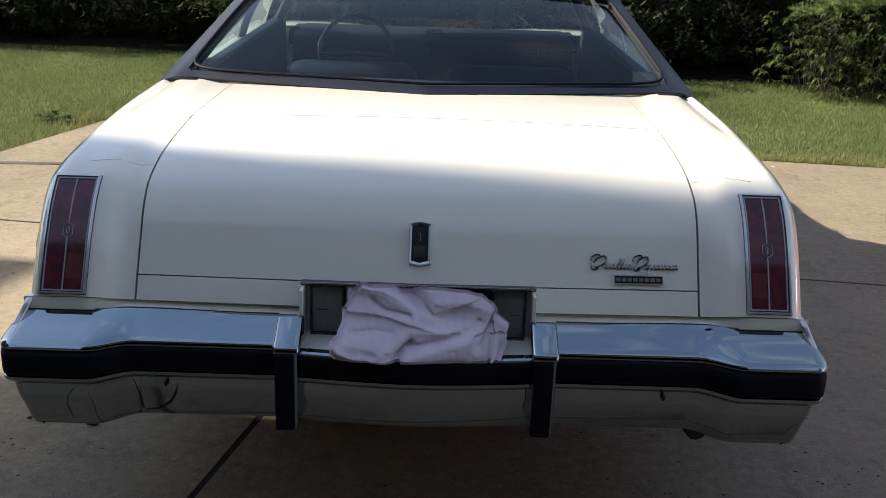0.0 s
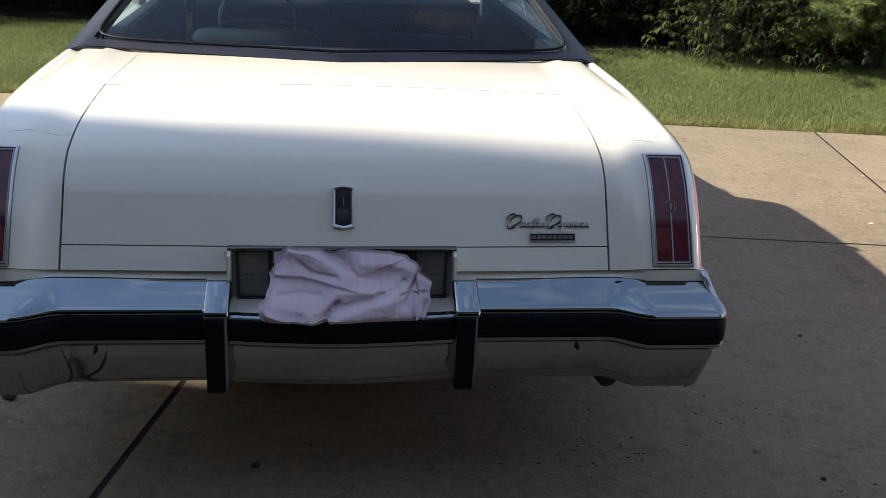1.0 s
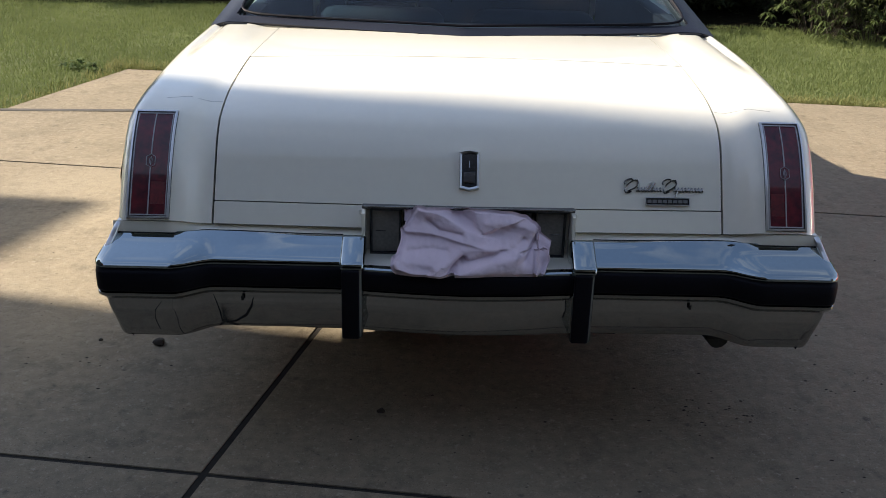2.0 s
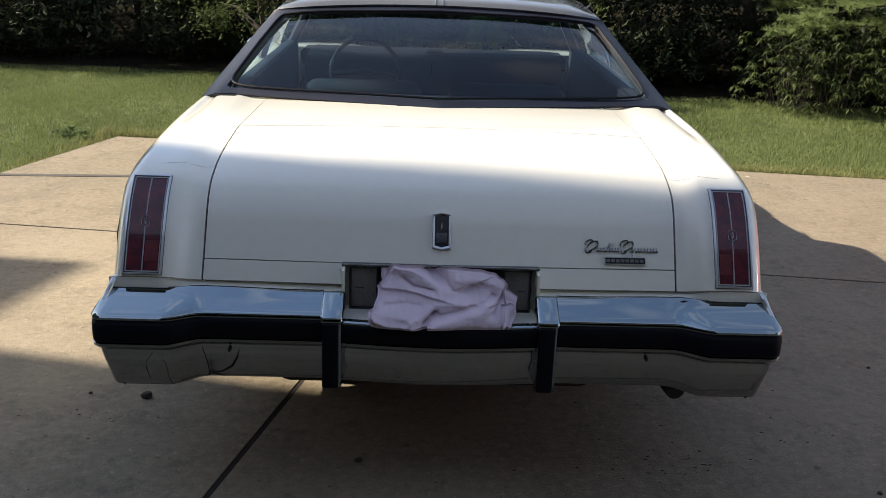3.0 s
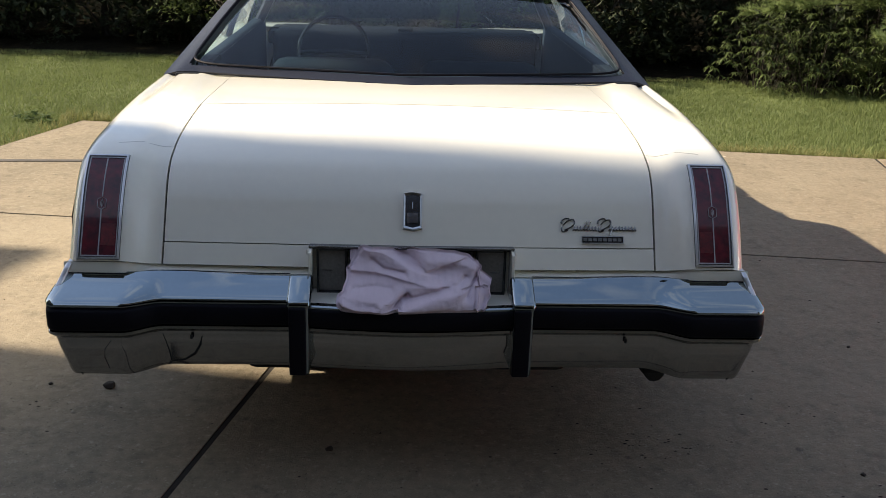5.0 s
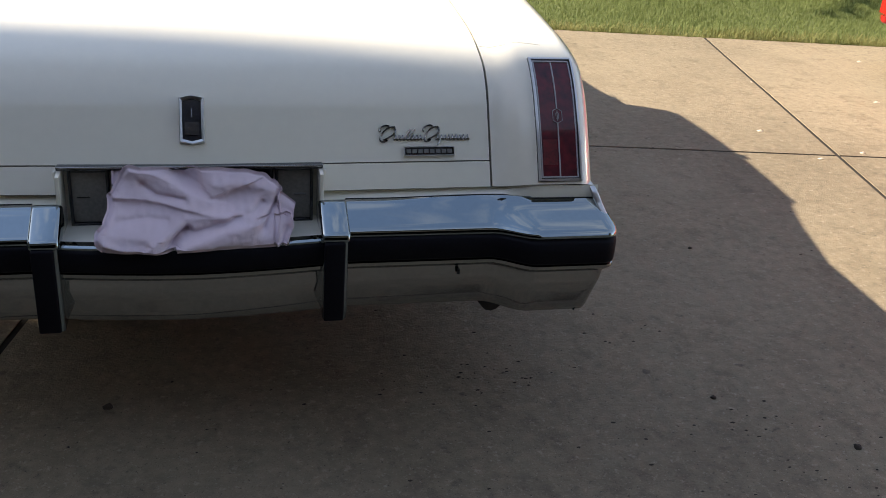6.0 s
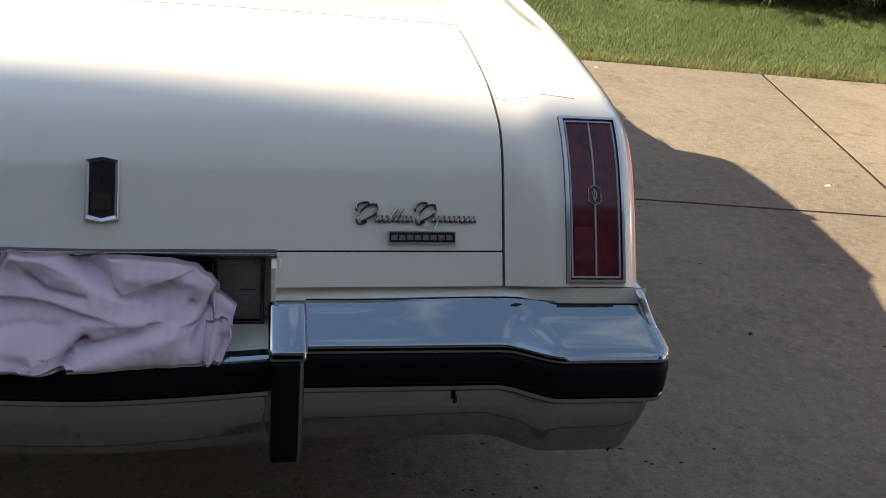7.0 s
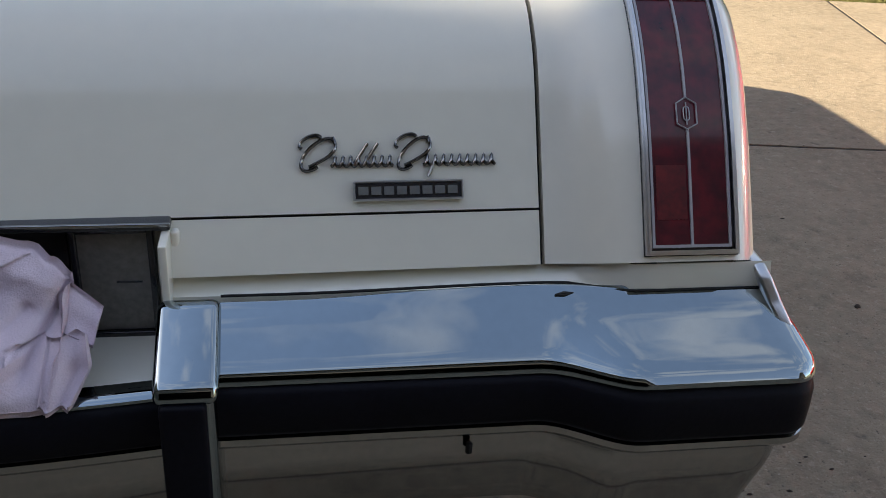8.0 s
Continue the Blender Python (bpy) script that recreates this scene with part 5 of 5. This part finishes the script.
soft = shrub(44, 0.72, 1.7, 520, 0.085, "soft green needled shrub at the edge of the lawn", NEEDLE, 0.05, 12, 24, 0.14)
soft.matrix_basis = pose(5.75, 9.45, -0.03)
copy_thing(peach, pose(6.9, 9.75, -0.03, 0, 0, 60))
copy_thing(peach, pose(7.9, 9.5, -0.03, 0, 0, 10))
lit_bush = shrub(43, 0.36, 1.00, 300, 0.06, "small shrub coloured in a sunlit tone ahead of the car", LEAF_LIT, 0.24, 7, 20, 0.13)
lit_bush.matrix_basis = pose(0.68, 10.25, -0.03, 0, 0, 0)
copy_thing(bushes[1], pose(-0.5, 11.0, -0.03, 0, 0, 15))
copy_thing(bushes[1], pose(0.6, 11.6, -0.03, 0, 0, 140))
copy_thing(bushes[1], pose(2.35, 11.2, -0.03, 0, 0, 240))
copy_thing(bushes[0], pose(1.75, 11.1, -0.03, 0, 0, 30))
pine_tree = pine(51, 4.4, 2.25, 0.80)
pine_tree.matrix_basis = pose(5.60, 9.40, -0.03)
young_pine = pine(52, 2.6, 1.25, 0.28)
young_pine.matrix_basis = pose(6.05, 9.35, -0.03)
copy_thing(pine_tree, pose(9.4, 10.1, -0.03, 0, 0, 140))


def stone(x, y, r, seed):
    bm = bmesh.new()
    bmesh.ops.create_icosphere(bm, subdivisions=3, radius=r)
    for v in bm.verts:
        v.co *= 1 + 0.35 * noise.noise(v.co * (1.2 / r) + Vector((seed, 0, 0)))
        v.co.z *= 0.6
        v.co += Vector((x, y, r * 0.25))
    return tagged(part("stone", bm, STONE), "grey weathered stone at the edge of the lawn", "stone", "stones by the lawn")


for k, (x, y, r) in enumerate(((6.40, 9.10, 0.12), (6.66, 9.16, 0.17), (6.92, 9.12, 0.12), (7.2, 9.3, 0.15))):
    stone(x, y, r, k * 7.3)


# ---- grass ----
def blades(name, x, y, lo, hi, w, material, label, seed):
    """Many blades of grass in one mesh, each bent and turned at random."""
    g = np.random.default_rng(seed)
    n = len(x)
    h = g.uniform(lo, hi, n) * (1 + 0.35 * np.sin(x * 3.1) * np.sin(y * 2.3))
    a = g.uniform(0, 2 * np.pi, n)
    lean = g.uniform(0.2, 1.0, n) * h
    base = np.stack([x, y, np.full(n, -0.03)], 1)
    side = np.stack([np.cos(a) * w, np.sin(a) * w, np.zeros(n)], 1)
    tip = base + np.stack([-np.sin(a) * lean, np.cos(a) * lean, h], 1)
    mid = base + np.stack([-np.sin(a) * lean * 0.35, np.cos(a) * lean * 0.35, h * 0.65], 1)
    vs = np.stack([base - side, base + side, mid + side * 0.7, mid - side * 0.7, tip], 1).reshape(-1, 3)
    i = np.arange(n)[:, None] * 5
    me = bpy.data.meshes.new(name)
    me.from_pydata(vs.tolist(), [], (i + np.array([0, 1, 2, 3])).tolist() + (i + np.array([3, 2, 4])).tolist())
    me.materials.append(material)
    return tagged(new(name, me), label, "grass", kind="stuff")


def on_lawn(x, y, gap=0.0):
    left_edge = -3.47 + 0.33 * (y - 4.17)
    return (x < left_edge - gap) | (y > 7.02 - 0.14 * x + gap)


def grass():
    g = np.random.default_rng(5)
    n = 560000
    x = g.uniform(-7, 11, n)
    y = 5.2 + 6.3 * g.uniform(0, 1, n) ** 1.1 - 0.15 * x
    ok = on_lawn(x, y) & (y < np.where(x < -1, 11.0 - 0.08 * (x + 1), 10.8 - 0.20 * x))
    blades("grass", x[ok], y[ok], 0.022, 0.046, 0.0023, GRASS, "mown green lawn grass", 6)
    n = 16000
    x = g.uniform(-2.6, 9, n)
    y = 7.02 - 0.14 * x + 0.28 * g.uniform(0, 1, n) ** 2.2
    t = g.uniform(0, 1, n)
    yl = 5.0 + 2.3 * t
    xl = -3.47 + 0.33 * (yl - 4.17) - 0.2 * g.uniform(0, 1, n) ** 2
    pick = g.uniform(0, 1, n) < 0.06
    x, y = np.where(pick, xl, x), np.where(pick, yl, y)
    ok = on_lawn(x, y)
    blades("edge_grass", x[ok], y[ok], 0.03, 0.075, 0.0026, DRY_GRASS, "longer dry grass along the edge of the concrete", 7)
    x, y = g.normal(3.95, 0.16, 260), g.normal(6.60, 0.05, 260)
    ok = on_lawn(x, y)
    blades("dry_tuft", x[ok], y[ok], 0.05, 0.12, 0.003, DRY_GRASS, "tuft of tall dry grass beside the joint", 8)


grass()

bed = bmesh.new()
bed.faces.new([bed.verts.new(crossing(i, j) + Vector((0, 0, DRIVE_BED))) for i, j in ((2, 0), (7, 0), (7, 7), (2, 7))])
part("joint_bed", bed, JOINT, drive, "dark gap below the slabs")
ends = [Vector((-2.90, 6.013, 0)), Vector((0.30, 6.20, 0))]
lie = math.degrees(math.atan2(ends[1].y - ends[0].y, ends[1].x - ends[0].x))
strip = boxed((0, -0.028, -0.01), ((ends[1] - ends[0]).length, 0.028, 0.004), 0.002, pose(ends[0].x, ends[0].y, 0, 0, 0, lie))
part("expansion_strip", strip, FELT, drive, "weathered grey expansion strip across the slab")

def weed(x, y, seed):
    t = thing("weed", (x, y, -0.03), "low clump of dark broad-leaved weeds at the edge of the concrete", "weed", "weeds by the drive")
    return leaves_of(t, "weed_leaves", foliage("weed_leaves", seed, [(0, 0, 0.03, 0.16, 0.10, 0.04), (0.10, -0.08, 0.02, 0.10, 0.08, 0.03)], 110, 0.04, 0.3), WEED)


for k, (x, y) in enumerate(((-2.84, 7.42), (-2.74, 7.36))):
    weed(x, y, 60 + k)

# ---- litter on the concrete ----
def specks(name, spots, lo, hi, material, label, seed):
    rng = random.Random(seed)
    vs, fs = [], []
    for x, y in spots:
        r, a, i = rng.uniform(lo, hi), rng.uniform(0, 6.28), len(vs)
        n = 6
        for k in range(n):
            q = r * rng.uniform(0.6, 1.2)
            b = a + 2 * math.pi * k / n
            vs.append(Vector((x + q * math.cos(b) * 1.4, y + q * math.sin(b) * 0.8, 0.001)))
        vs.append(Vector((x, y, 0.001 + r * 0.5)))
        fs += [(i + k, i + (k + 1) % n, i + n) for k in range(n)]
    me = bpy.data.meshes.new(name)
    me.from_pydata(vs, [], fs)
    me.materials.append(material)
    return tagged(new(name, me), label, "litter", kind="stuff")


rng = random.Random(9)
dirt = [(rng.gauss(cx, 0.10), rng.gauss(cy, 0.05)) for cx, cy in ((0.62, 2.42), (0.80, 2.36), (0.95, 2.42), (0.82, 2.48), (1.25, 2.6), (1.45, 2.1), (-1.2, 2.7)) for _ in range(12)]
dirt += [(rng.gauss(1.45, 0.35), rng.gauss(1.75, 0.22)) for _ in range(120)]
dirt += [(rng.gauss(-2.12, 0.16), rng.gauss(7.20, 0.05)) for _ in range(40)]
dirt += [(rng.uniform(-2.4, 2.6), rng.uniform(1.4, 4.4)) for _ in range(170)]
specks("dirt_specks", dirt, 0.0015, 0.0055, SPECK, "dark specks of dirt on the concrete", 1)
specks("leaf_bits", [(2.86, 4.51), (2.96, 4.10), (3.24, 4.17), (3.3, 5.4), (2.4, 6.5), (3.9, 5.0), (-1.6, 5.3), (4.4, 5.9), (-1.9, 6.6), (1.9, 6.3)], 0.008, 0.018, PALE_BIT, "pale dry leaf bits on the concrete", 2)


def clod(x, y, r, seed):
    bm = bmesh.new()
    bmesh.ops.create_icosphere(bm, subdivisions=2, radius=r)
    for v in bm.verts:
        v.co *= 1 + 0.5 * noise.noise(v.co * (1.5 / r) + Vector((seed, 0, 0)))
        v.co.z *= 0.5
        v.co += Vector((x, y, r * 0.3))
    return tagged(part("clod", bm, SPECK), "small dark clod of dirt on the concrete", "clod", "clods on the drive")


for k, (x, y, r) in enumerate(((-1.03, 2.83, 0.022), (-1.14, 3.11, 0.011), (-1.24, 2.85, 0.008), (1.71, 1.97, 0.012), (1.42, 2.24, 0.009), (-0.24, 2.40, 0.012), (1.81, 3.19, 0.008))):
    clod(x, y, r, k * 3.1)

# ---- slabs of the drive ----
for i in range(2, 7):
    for j in range(7):
        slab(i, j)
